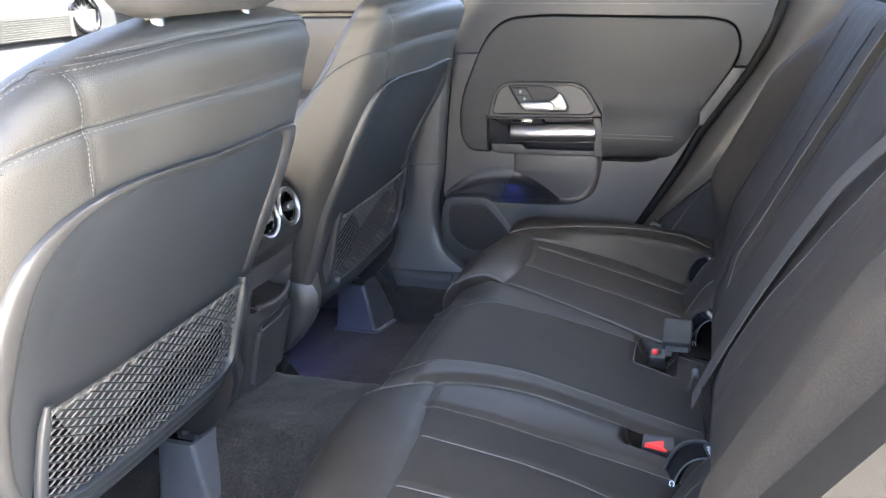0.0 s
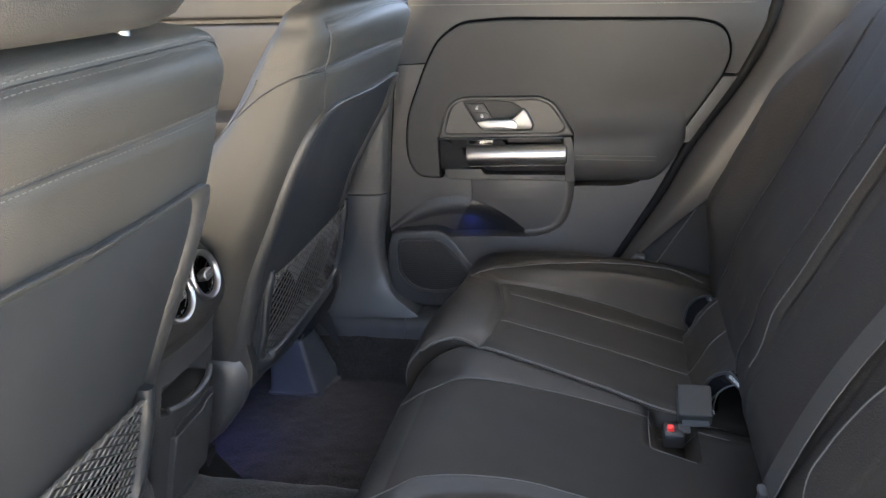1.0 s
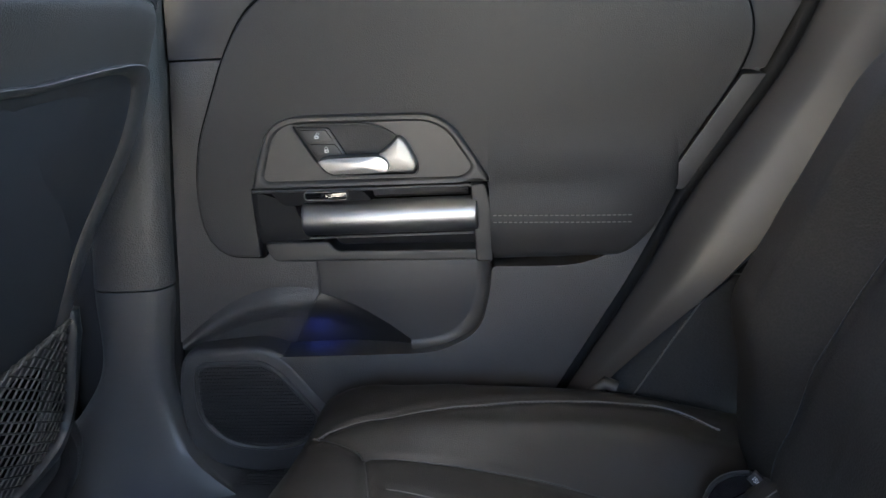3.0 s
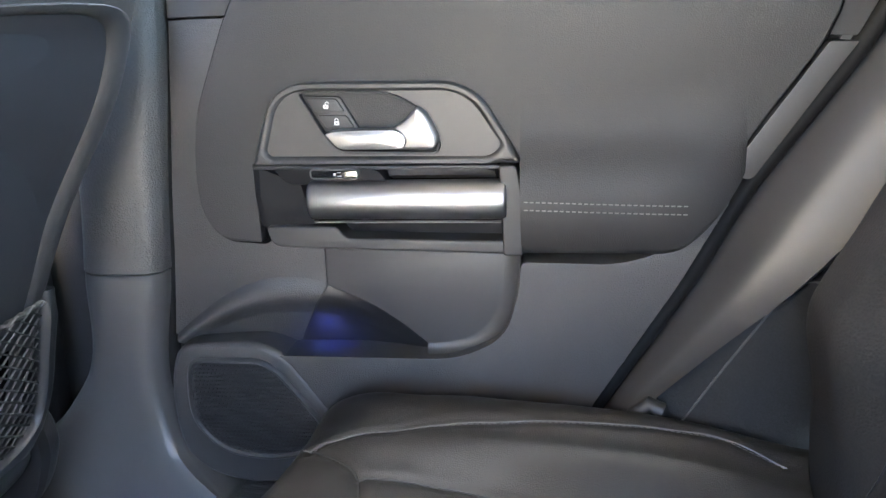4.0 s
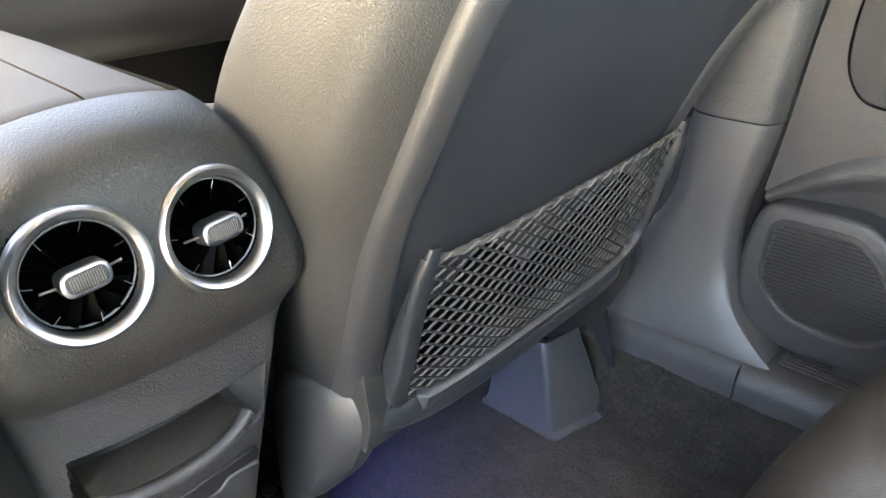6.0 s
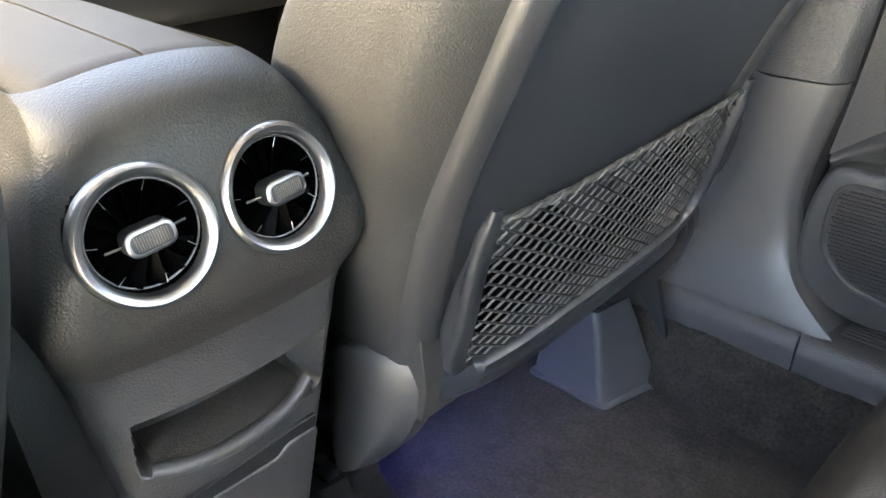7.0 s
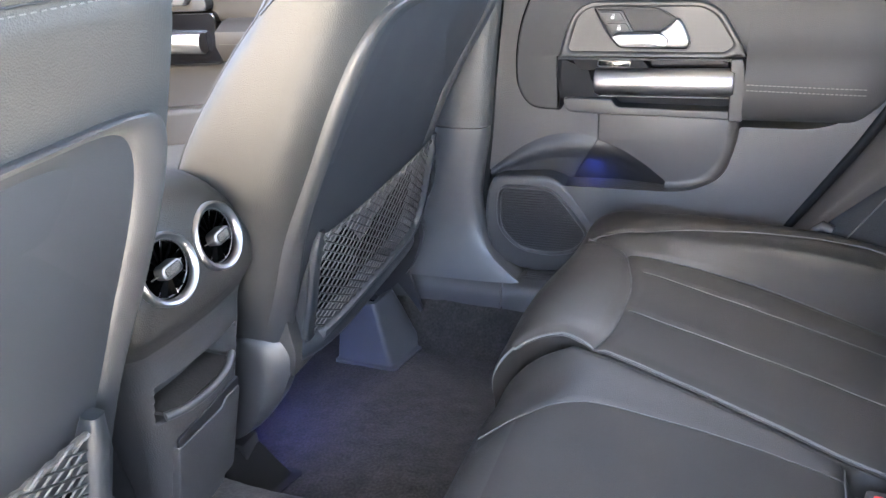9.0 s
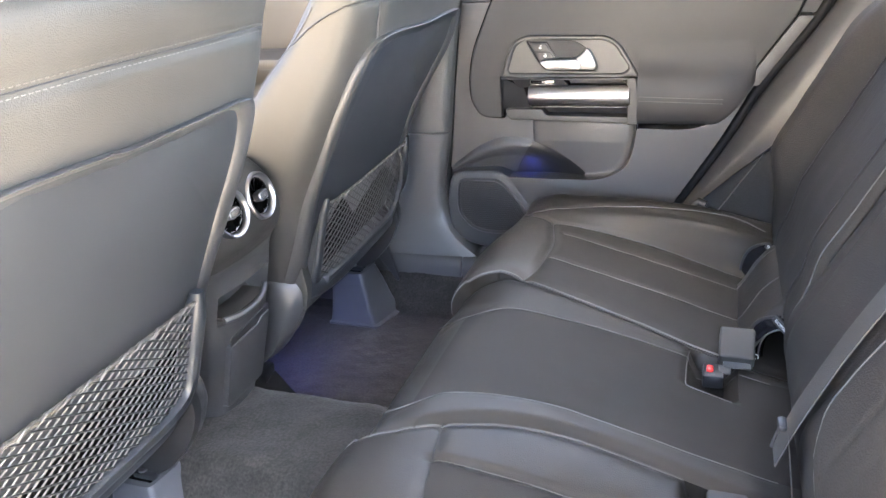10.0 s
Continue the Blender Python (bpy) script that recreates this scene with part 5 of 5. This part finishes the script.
def bench_lift(x, y, which):
    """What the padding adds to the cushion's base height."""
    rear = ease((x + 0.33) / 0.40)
    d = 0.0
    if which == "far":
        d += (0.006 + 0.060 * rear) * ease((y - 1.79) / 0.075) + 0.010 * ease((y - 1.87) / 0.05) - 0.06 * ease((y - 1.925) / 0.06)
        edge = y - div_far(x)
        d += 0.003 * (ease(edge / 0.05) - 1)
        lines = ((nose_far, 0.006, 0.007), (outer_far, 0.004, 0.005), (crease_far, 0.004, 0.006), *((s, 0.003, 0.005) for s in stripes_far))
        pad = 0.004 * math.sin(math.pi * max(0, min(1, (y - 1.50) / 0.29)))
    elif which == "near":
        d += (0.006 + 0.060 * rear) * ease((0.70 - y) / 0.075) - 0.05 * ease((0.59 - y) / 0.085)
        edge = div_near(x) - y
        d += 0.002 * (ease(edge / 0.03) - 1) + 0.012 * rear * math.sin(math.pi * max(0, min(1, edge / 0.105)))
        lines = ((nose_near, 0.005, 0.006), (crease_near, 0.004, 0.006), (strip_near, 0.006, 0.006), *((s, 0.003, 0.005) for s in stripes_near))
        pad = 0.004 * math.sin(math.pi * max(0, min(1, (y - 0.72) / 0.29)))
    else:
        edge = min(div_far(x) - y, y - div_near(x))
        d += 0.004 * (ease(edge / 0.02) - 1)
        lines = ((mid_far, 0.0012, 0.004), (mid_near, 0.0012, 0.004))
        pad = 0.004 * math.sin(math.pi * max(0, min(1, (y - div_near(x)) / (div_far(x) - div_near(x))))) * ease((x + 0.40) / 0.15)
    for line, depth, wide in lines:
        a = away(x, y, line)
        if a < 3 * wide:
            d -= depth * math.exp(-(a / wide) ** 2)
    d += pad * ease((0.12 - x) / 0.2)
    d += 0.0012 * noise.noise((x * 22, y * 22, 1.7))
    # recesses for the belt buckles
    if which == "mid":
        d -= 0.035 * soft_box(x, y, 0.0, 0.062, 1.335, 1.450, 0.010)
    if which == "near":
        d -= 0.035 * soft_box(x, y, 0.006, 0.085, 1.068, 1.20, 0.010)
    return d


def bench_top(x, y, which, out=0.0):
    i = min(range(60, len(prof)), key=lambda k: abs(prof[k][0] - x))
    j = i + 1 if i + 1 < len(prof) and prof[i][0] < x else i - 1
    a, b = prof[i], prof[j]
    t = (x - a[0]) / (b[0] - a[0]) if abs(b[0] - a[0]) > 1e-6 else 0
    dx, dz = nose_fall(x, y)
    if which == "mid":
        dx += 0.022 * ease((-0.28 - x) / 0.10)
        dz -= 0.014 * ease((-0.27 - x) / 0.10) * ease((y - 1.30) / 0.10)
    return (x + dx, y, a[1] + t * (b[1] - a[1]) + dz + bench_lift(x, y, which) + out)


def cushion(which, lo, hi, ny):
    def point(u, v):
        x, z = prof[int(round(u * 120))]
        a, b = lo(x), hi(x)
        y = a + (b - a) * v
        f = 1.0 if u > 0.55 else ease((u - 0.25) / 0.30)
        e = min(v, 1 - v) * (b - a)
        tuck = 0.005 * (1 - ease(e / 0.022))
        dx, dz = nose_fall(x, y)
        if which == "mid":
            dx += 0.022 * ease((-0.28 - x) / 0.10)
            dz -= 0.014 * ease((-0.27 - x) / 0.10) * ease((y - 1.30) / 0.10)
        return (x + dx + (tuck if u < 0.5 else 0), y, z + (dz if u > 0.2 else 0) + f * bench_lift(x, y, which) - (tuck if u >= 0.4 else 0))
    geo = grid(point, 120, ny)
    # skirts that close the sides
    verts, faces = list(geo[0]), list(geo[1])
    w = ny + 1
    for col in (0, ny):
        base = len(verts)
        for i in range(121):
            p = verts[i * w + col]
            verts.append((p[0] * 0.98 + 0.0, p[1], min(p[2], 0.02) if i < 20 else p[2] - 0.12))
        for i in range(120):
            faces.append((i * w + col, (i + 1) * w + col, base + i + 1, base + i))
    return verts, faces


def bench_leather():
    """Smooth leather outside the panels, matt leather inside them."""
    m = material("black_bench_leather", (0.0172, 0.0150, 0.0121), 0.47, kind="voronoi", size=700, bump=0.25, stain=0.14)
    n, l = m.node_tree.nodes, m.node_tree.links
    b = n["Principled BSDF"]
    at = n.new("ShaderNodeAttribute")
    at.attribute_name = "panel"
    inner = n.new("ShaderNodeMapRange")
    inner.inputs[1].default_value, inner.inputs[2].default_value = -0.001, 0.001
    l.new(at.outputs["Fac"], inner.inputs[0])
    for socket, low, high in (("Roughness", None, 0.64), ("Specular IOR Level", 0.36, 0.24)):
        mix = n.new("ShaderNodeMix")
        l.new(inner.outputs[0], mix.inputs[0])
        mix.inputs[3].default_value = high
        if low is None:
            l.new(b.inputs[socket].links[0].from_socket, mix.inputs[2])
        else:
            mix.inputs[2].default_value = low
        l.new(mix.outputs[0], b.inputs[socket])
    return m


BENCH = bench_leather()


def along(line, axis):
    pts = sorted((q[axis], q[1 - axis]) for q in smooth_line(line, 60))
    return lambda t: float(np.interp(t, [p[0] for p in pts], [p[1] for p in pts]))


def mask_panel(me, which, lo, hi, ny):
    """How far each point lies inside the sewn-in panel."""
    if which == "far":
        nose, side = along(nose_far, 1), along(crease_far, 0)
        depth = lambda x, y: min(x - nose(y), side(x) - y, y - div_far(x) - 0.004)  # noqa: E731
    elif which == "near":
        nose, side, strip = along(nose_near, 1), along(crease_near, 0), along(strip_near, 0)
        depth = lambda x, y: min(x - nose(y), y - side(x), strip(x) - y)  # noqa: E731
    else:
        one, two = along(mid_near, 0), along(mid_far, 0)
        depth = lambda x, y: min(y - one(x), two(x) - y, x + 0.37)  # noqa: E731
    values = [-1.0] * len(me.vertices)
    for i in range(50, 121):
        x = prof[i][0]
        a, b = lo(x), hi(x)
        for k in range(ny + 1):
            values[i * (ny + 1) + k] = depth(x, a + (b - a) * k / ny)
    me.attributes.new("panel", "FLOAT", "POINT").data.foreach_set("value", values)


bench = thing("rear_bench", "black leather three-seat rear bench with light piping", "car seat", (-0.1, C, 0.0))
for name, which, lo, hi, ny in (("far_cushion", "far", lambda x: div_far(x) + 0.001, lambda x: 1.985, 110), ("middle_cushion", "mid", lambda x: div_near(x) + 0.001, lambda x: div_far(x) - 0.001, 90), ("near_cushion", "near", lambda x: 0.505, lambda x: div_near(x) - 0.001, 130)):
    geo = cushion(which, lo, hi, ny)
    ob = piece("seat_cushion", geo, BENCH, bench, sharp=60)
    if which != "mid":
        col = 1 if which == "far" else ny - 1
        edge = [Vector(geo[0][i * (ny + 1) + col]) for i in range(26, 108)]
        piece("piping", tube([(p.x, p.y, p.z + 0.0006) for p in edge], 0.0019, 6), PIPING, bench)
        if which == "near":
            piece("stitching", stitches([(p.x, p.y - 0.006, p.z + 0.0035) for p in edge[24:]], 0.004, 0.0025, 0.0006), THREAD, bench)
    mask_panel(ob.data, which, lo, hi, ny)


def over(line, which, out=0.001, n=60, dx=0.0, dy=0.0):
    return [bench_top(q[0] + dx, q[1] + dy, which, out) for q in smooth_line(line, n)]


for line, which, r, m in ((mid_far, "mid", 0.0007, PIPING), (mid_near, "mid", 0.0007, PIPING), (nose_far, "far", 0.0012, BLACK), (nose_near, "near", 0.0012, BLACK), (crease_far, "far", 0.0012, BLACK), (strip_near, "near", 0.0011, PIPING), *((s, "far", 0.0009, PIPING) for s in stripes_far), *((s, "near", 0.0011, THREAD) for s in stripes_near)):
    piece("piping" if r > 0.002 else "seam", tube(over(line, which, -0.0025 if r > 0.002 else 0.0006), r, 6), m, bench)
piece("piping", tube(over(outer_far, "far", 0.0010), 0.0013, 6), PIPING, bench)
piece("stitching", stitches(over(outer_far, "far", 0.0012, 110, 0.0, -0.006), 0.004, 0.0025, 0.0005), THREAD, bench)
piece("recess_edge", tube(over([(0.062, 1.3285), (0.010, 1.3285), (-0.004, 1.331), (-0.0065, 1.345), (-0.0065, 1.40), (-0.004, 1.440)], "mid", 0.0004), 0.0009, 6), PIPING, bench, "sewn edge of the buckle recess")
outer_near = [(-0.33, 0.655), (-0.24, 0.575), (-0.055, 0.55), (0.125, 0.595)]
piece("piping", tube(over(outer_near, "near", 0.0008), 0.0013, 6), PIPING, bench)

# backrests on one reclined plane
BO, BD, BN = Vector((0.130, 0, 0.33)), Vector((0.48, 0, 1)).normalized(), Vector((-1, 0, 0.48)).normalized()


def back_point(y, h, d):
    p = BO + BD * h + BN * d
    return (p.x, y, p.z)


def back_pad(which, y, h, lo, hi):
    e = min(y - lo, hi - y)
    d = 0.014 * (1 - (1 - min(1, e / 0.014)) ** 2) ** 0.5 - 0.014
    d += 0.03 * (1 - (1 - min(1, (0.585 - h) / 0.04)) ** 2) ** 0.5 - 0.03 if h > 0.545 else 0
    if which == "far":
        d += 0.055 * ease((y - 1.74) / 0.07) * ease((0.56 - h) / 0.2) * ease((h + 0.02) / 0.16) - 0.05 * ease((y - 1.86) / 0.07)
        for g in (1.475, 1.735):
            d -= 0.003 * math.exp(-((y - g) / 0.004) ** 2)
        for g in (1.56, 1.65):
            d -= 0.001 * math.exp(-((y - g) / 0.005) ** 2)
    elif which == "near":
        d += 0.055 * ease((0.75 - y) / 0.07) * ease((0.56 - h) / 0.2) * ease((h + 0.02) / 0.16) - 0.05 * ease((0.63 - y) / 0.07)
        for g in (0.985 - 0.25 * max(0.0, h - 0.15), 0.755):
            d -= 0.003 * math.exp(-((y - g) / 0.004) ** 2)
        for g in (0.93, 0.84):
            d -= 0.001 * math.exp(-((y - g) / 0.005) ** 2)
    else:
        d -= 0.004 * math.exp(-((y - 1.13) / 0.006) ** 2) + 0.004 * math.exp(-((y - 1.36) / 0.006) ** 2) - 0.006
    d -= 0.055 * min(0.0, (h - 0.03) / 0.10) ** 2
    d += {"far": 0.018 * ease((h - 0.03) / 0.10), "near": 0.026 * ease((h + 0.01) / 0.06)}.get(which, 0.0)
    d += 0.0015 * noise.noise((y * 18, h * 18, 4))
    return d


near_edge = table([(-0.14, 0.93), (0.0, 0.95), (0.030, 0.98), (0.045, 1.02), (0.067, 1.058), (0.12, 1.076), (0.18, 1.070), (0.25, 1.046), (0.34, 1.010), (0.42, 0.970), (0.60, 0.90)])


def backrest(which, lo, hi, name, label):
    """A padded backrest; its inner edge may lean, as a function of the height."""
    reach = hi if callable(hi) else (lambda h: hi)
    ny = int((reach(0.1) - lo) / 0.006)

    def point(u, v):
        h = -0.14 + 0.725 * u
        top = reach(h)
        y = lo + (top - lo) * v
        return back_point(y, h, back_pad(which, y, h, lo, top))
    t = piece("backrest", grid(point, 90, ny), INSERT, bench, label, sharp=60)
    face = {"far": 0.004, "near": 0.012}.get(which, -0.014)
    rings = [[back_point(lo + 0.003, h, face), back_point(reach(h) - 0.001, h, face), back_point(reach(h) - 0.001, h, -0.12), back_point(lo + 0.003, h, -0.12)] for h in [0.13 + 0.43 * k / 24 for k in range(25)]]
    piece("backboard", loft(rings), INSERT, t)
    return t


b_far = backrest("far", 1.402, 1.915, "backrest", "black leather outer seat backrest with side bolster")
b_mid = backrest("mid", 0.960, 1.399, "backrest", "black leather narrow middle seat backrest")
b_near = backrest("near", 0.575, near_edge, "backrest", "black leather outer seat backrest beside the open door")
for t, which, lo, hi, ys in ((b_far, "far", 1.402, 1.915, (1.475, 1.735)), (b_near, "near", 0.575, 1.0, (0.755,))):
    for y in ys:
        piece("piping", tube([back_point(y + 0.006, h, back_pad(which, y + 0.006, h, lo, hi) + 0.001) for h in [-0.1 + 0.64 * k / 50 for k in range(51)]], 0.0009, 6), BLACK, t)
edge_h = [0.02 + 0.54 * k / 60 for k in range(61)]
piece("piping", tube([back_point(near_edge(h) - 0.004, h, back_pad("near", near_edge(h) - 0.004, h, 0.575, near_edge(h)) + 0.001) for h in edge_h], 0.0018, 6), PIPING, b_near)
piece("piping", tube([back_point(1.408, h, back_pad("far", 1.408, h, 1.402, 1.915) + 0.001) for h in edge_h], 0.0012, 6), PIPING, b_far)
# headrest of the outer seat
rings = []
for k in range(21):
    t = k / 20
    g = max(0.0, 1 - abs(2 * t - 1) ** 3.2) ** 0.5
    w, d = 0.06 + 0.07 * g, 0.012 + 0.042 * g
    rings.append([tuple(Vector(back_point(1.60 + w * math.copysign(abs(math.sin(a)) ** 0.6, math.sin(a)), 0.60 + 0.16 * t, -0.055 + d * math.cos(a)))) for a in [2 * math.pi * j / 40 for j in range(40)]])
hr = thing("rear_headrest", "black leather rear headrest on the outer backrest", "headrest", back_point(1.60, 0.58, -0.05))
piece("pad", loft(rings), LEATHER_FINE, hr, sharp=60)
for s in (-1, 1):
    piece("post", tube([back_point(1.60 + 0.06 * s, q, -0.05) for q in (0.54, 0.58, 0.62)], 0.006, 10), CHROME, hr)

# ---- belts and buckles ----
belt = thing("seat_belt", "taut dark webbing belt lying along the middle backrest", "seat belt", back_point(1.10, 0.0, 0.02))
path = smooth_line([(1.105, -0.03, 0.018), (1.128, 0.03, 0.018), (1.150, 0.12, 0.016), (1.150, 0.21, 0.016), (1.132, 0.29, 0.018), (1.095, 0.36, 0.022), (1.035, 0.43, 0.024), (0.965, 0.50, 0.024), (0.89, 0.57, 0.020)], 60)
rings = []
for y, hh, d in path:
    rings.append([back_point(y - 0.023, hh, d - 0.0008), back_point(y - 0.022, hh, d + 0.0006), back_point(y + 0.022, hh, d + 0.0006), back_point(y + 0.023, hh, d - 0.0008)])
piece("webbing", loft(rings), WEB, belt)
rings = [[(0.112 + 0.02 * t, 1.052 + 0.046 * s + 0.0 * t, 0.348 - 0.14 * t + 0.0015 * e) for s, e in ((0, 0), (1, 0), (1, 1), (0, 1))] for t in (0, 0.4, 1)]
piece("lower_webbing", loft(rings), WEB, belt)
piece("tongue", join(tube([(0.100, 1.080, 0.368), (0.096, 1.078, 0.352), (0.094, 1.078, 0.342)], 0.0020, 8), box(0.098, 0.108, 1.074, 1.096, 0.366, 0.374, 0.003)), BLACK, belt, "dark belt tongue")

BUCKLE = material("black_buckle_fabric", (0.022, 0.021, 0.019), 0.6, size=700, bump=0.4, grain=0.2)
bk = thing("belt_buckle", "black belt buckle lying in a recess with a red button", "belt buckle", (0.05, 1.47, 0.23))
tilt = Matrix.Translation((0.068, 1.450, 0.252)) @ Matrix.Rotation(radians(26), 4, "X")
piece("cover", moved(box(-0.027, 0.027, -0.030, 0.030, -0.018, 0.011, 0.004, 3), tilt), BUCKLE, bk, "fabric-covered buckle block")
piece("tongue_plate", moved(join(box(-0.020, 0.022, -0.040, -0.028, -0.008, -0.003, 0.002), box(-0.026, -0.008, -0.052, -0.036, -0.010, -0.005, 0.002)), tilt), PAINTED, bk, "steel tongue plate")
piece("release_button", moved(box(-0.0055, 0.0055, -0.007, 0.007, -0.006, 0.004, 0.003, 3), Matrix.Translation((0.029, 1.410, 0.228))), RED, bk, "red release button")
piece("housing", moved(box(-0.016, 0.016, -0.02, 0.02, -0.02, 0.004, 0.004, 2), Matrix.Translation((0.034, 1.411, 0.222))), BLACK, bk)
bk2 = thing("belt_buckle", "belt buckle with a bright red release button beside the cushion", "belt buckle", (0.045, 1.095, 0.22))
btn = slab(rounded([(-0.018, -0.010), (0.018, -0.012), (0.022, 0.010), (0.010, 0.012)], 0.003, 4), 0.009, -0.006, 0.003, place=lambda a, b, d: (a, b, d))
piece("release_button", moved(btn, Matrix.Translation((0.050, 1.088, 0.230)) @ Matrix.Rotation(radians(14), 4, "Y")), RED, bk2, "bright red release button")
piece("housing", moved(box(-0.02, 0.03, -0.02, 0.02, -0.03, 0.002, 0.005, 2), Matrix.Translation((0.05, 1.096, 0.234))), BLACK, bk2)


def words(text, m, size, mat, name, parent, label=""):
    cu = bpy.data.curves.new(name, "FONT")
    cu.body, cu.size, cu.extrude, cu.align_x, cu.align_y = text, size, 0.0002, "CENTER", "CENTER"
    tmp = new(name, cu)
    dg = bpy.context.evaluated_depsgraph_get()
    me = bpy.data.meshes.new_from_object(tmp.evaluated_get(dg))
    bpy.data.objects.remove(tmp)
    me.transform(m)
    me.materials.append(mat)
    ob = new(name, me)
    tagged(ob, label)
    return under(ob, parent)


def isofix(low, top, normal=(-0.25, -0.75, 0.60)):
    """A crescent slot with a shiny rim, dark inside, a printed tab and a small ring mark."""
    a, b = Vector(low), Vector(top)
    e = (b - a).normalized()
    n = Vector(normal)
    n = (n - e * n.dot(e)).normalized()
    w = e.cross(n)
    length = (b - a).length
    m = Matrix.Translation((a + b) / 2) @ Matrix((w, e, n)).transposed().to_4x4()
    t = thing("isofix_cover", "black child-seat anchor slot with a white printed tab", "anchor cover", tuple(a), group="anchor covers")

    def bow(k, off):
        return (off - 0.016 * (1 - (2 * k) ** 2), length * k)
    ks = [-0.5 + i / 20 for i in range(21)]
    line = [bow(k, -0.012) for k in ks] + [bow(k, 0.012) for k in reversed(ks)]
    place = lambda p, q, d: tuple(m @ Vector((p, q, d)))  # noqa: E731
    piece("recess", slab(line, 0.001, -0.012, 0.002, place=place), GLOSS, t)
    piece("rim", tube([place(*bow(k, -0.0125), 0.002) for k in ks], 0.0026, 8), BLACK, t)
    piece("rim_edge", tube([place(*bow(k, -0.0150), 0.002) for k in ks], 0.0009, 6), PIPING, t)
    piece("rim_edge", tube([place(*bow(k, 0.0130), 0.002) for k in ks], 0.0014, 6), PIPING, t)
    tab = m @ Matrix.Translation((0.004, length * 0.5, 0.005))
    piece("tab", moved(box(-0.016, 0.016, -0.007, 0.007, -0.004, 0.0015, 0.001, 1), tab), BLACK, t)
    words("ISOFIX", tab @ Matrix.Translation((0, 0, 0.0019)), 0.0078, WHITE, "lettering", t, "white printed lettering")
    ring = m @ Matrix.Translation((0.010, -length * 0.5 + 0.002, 0.0045))
    piece("ring_mark", tube([tuple(ring @ Vector((0.004 * math.cos(q), 0.004 * math.sin(q), 0))) for q in [2 * math.pi * i / 16 for i in range(14)]], 0.0008, 5), WHITE, t)
    return t


isofix((0.087, 1.779, 0.226), (0.131, 1.764, 0.293))
isofix((0.096, 1.486, 0.222), (0.131, 1.468, 0.292))
isofix((0.076, 1.014, 0.232), (0.132, 0.996, 0.300))

# padded roll between cushion and backrest
for lo, hi, ys in ((1.478, 1.772, (1.60, 1.725)), (0.70, 0.998, (0.82, 0.93))):
    sec = smooth_line([(0.060, 0.205), (0.078, 0.226), (0.092, 0.252), (0.112, 0.288), (0.145, 0.318), (0.19, 0.33)], 24)

    def roll(u, v):
        e = min(v, 1 - v) * (hi - lo)
        x, z = sec[int(round(u * 24))]
        k = 0.012 * (1 - ease(e / 0.03))
        return (x + k, lo + (hi - lo) * v, z - 0.3 * k + 0.001 * noise.noise((x * 30, v * 9, 2)))
    rl = piece("rear_roll", grid(roll, 24, 40), LEATHER_FINE, bench, sharp=60)
    for y in ys:
        piece("seam", tube([(x - 0.0003, y, z + 0.0005) for x, z in sec], 0.0008, 6), PIPING, bench)

# belt end fittings beside the far cushion
clip = thing("belt_guide", "small black belt guide beside the rear seat", "belt guide", (-0.02, 1.945, 0.30))
piece("body", tube([(-0.035, 1.945, 0.285), (-0.026, 1.945, 0.303), (-0.010, 1.942, 0.318), (0.004, 1.938, 0.312)], 0.009, 10), BLACK, clip)
piece("pin", tube([(-0.033, 1.940, 0.290), (-0.033, 1.930, 0.291)], 0.004, 8), CHROME, clip)
knob = thing("fold_lever", "small grey rounded lever beside the rear seat", "lever", (0.037, 1.945, 0.27))
piece("tip", loft([[(0.037 + 0.011 * g * math.cos(a), 1.945 + 0.009 * g * math.sin(a), z) for a in [2 * math.pi * j / 16 for j in range(16)]] for z, g in ((0.25, 1.3), (0.272, 1.0), (0.286, 0.8), (0.292, 0.4))]), SATIN_TRIM, knob)

# ---- small blue ambient lamps ----
for at, power, size, aim in (((-0.402, 2.008, 0.372), 0.0034, 0.07, (0.0, 1.0, -0.5)), ((-0.86, 1.56, 0.13), 0.015, 0.10, (0.25, 0.3, -1.0))):
    ld = bpy.data.lights.new("ambient_lamp", "SPOT")
    ld.energy, ld.color, ld.shadow_soft_size = power, (0.10, 0.14, 1.0), size * 0.3
    ld.spot_size, ld.spot_blend = radians(160), 0.9
    lo = new("ambient_lamp", ld)
    lo.matrix_world = look(at, Vector(at) + Vector(aim))
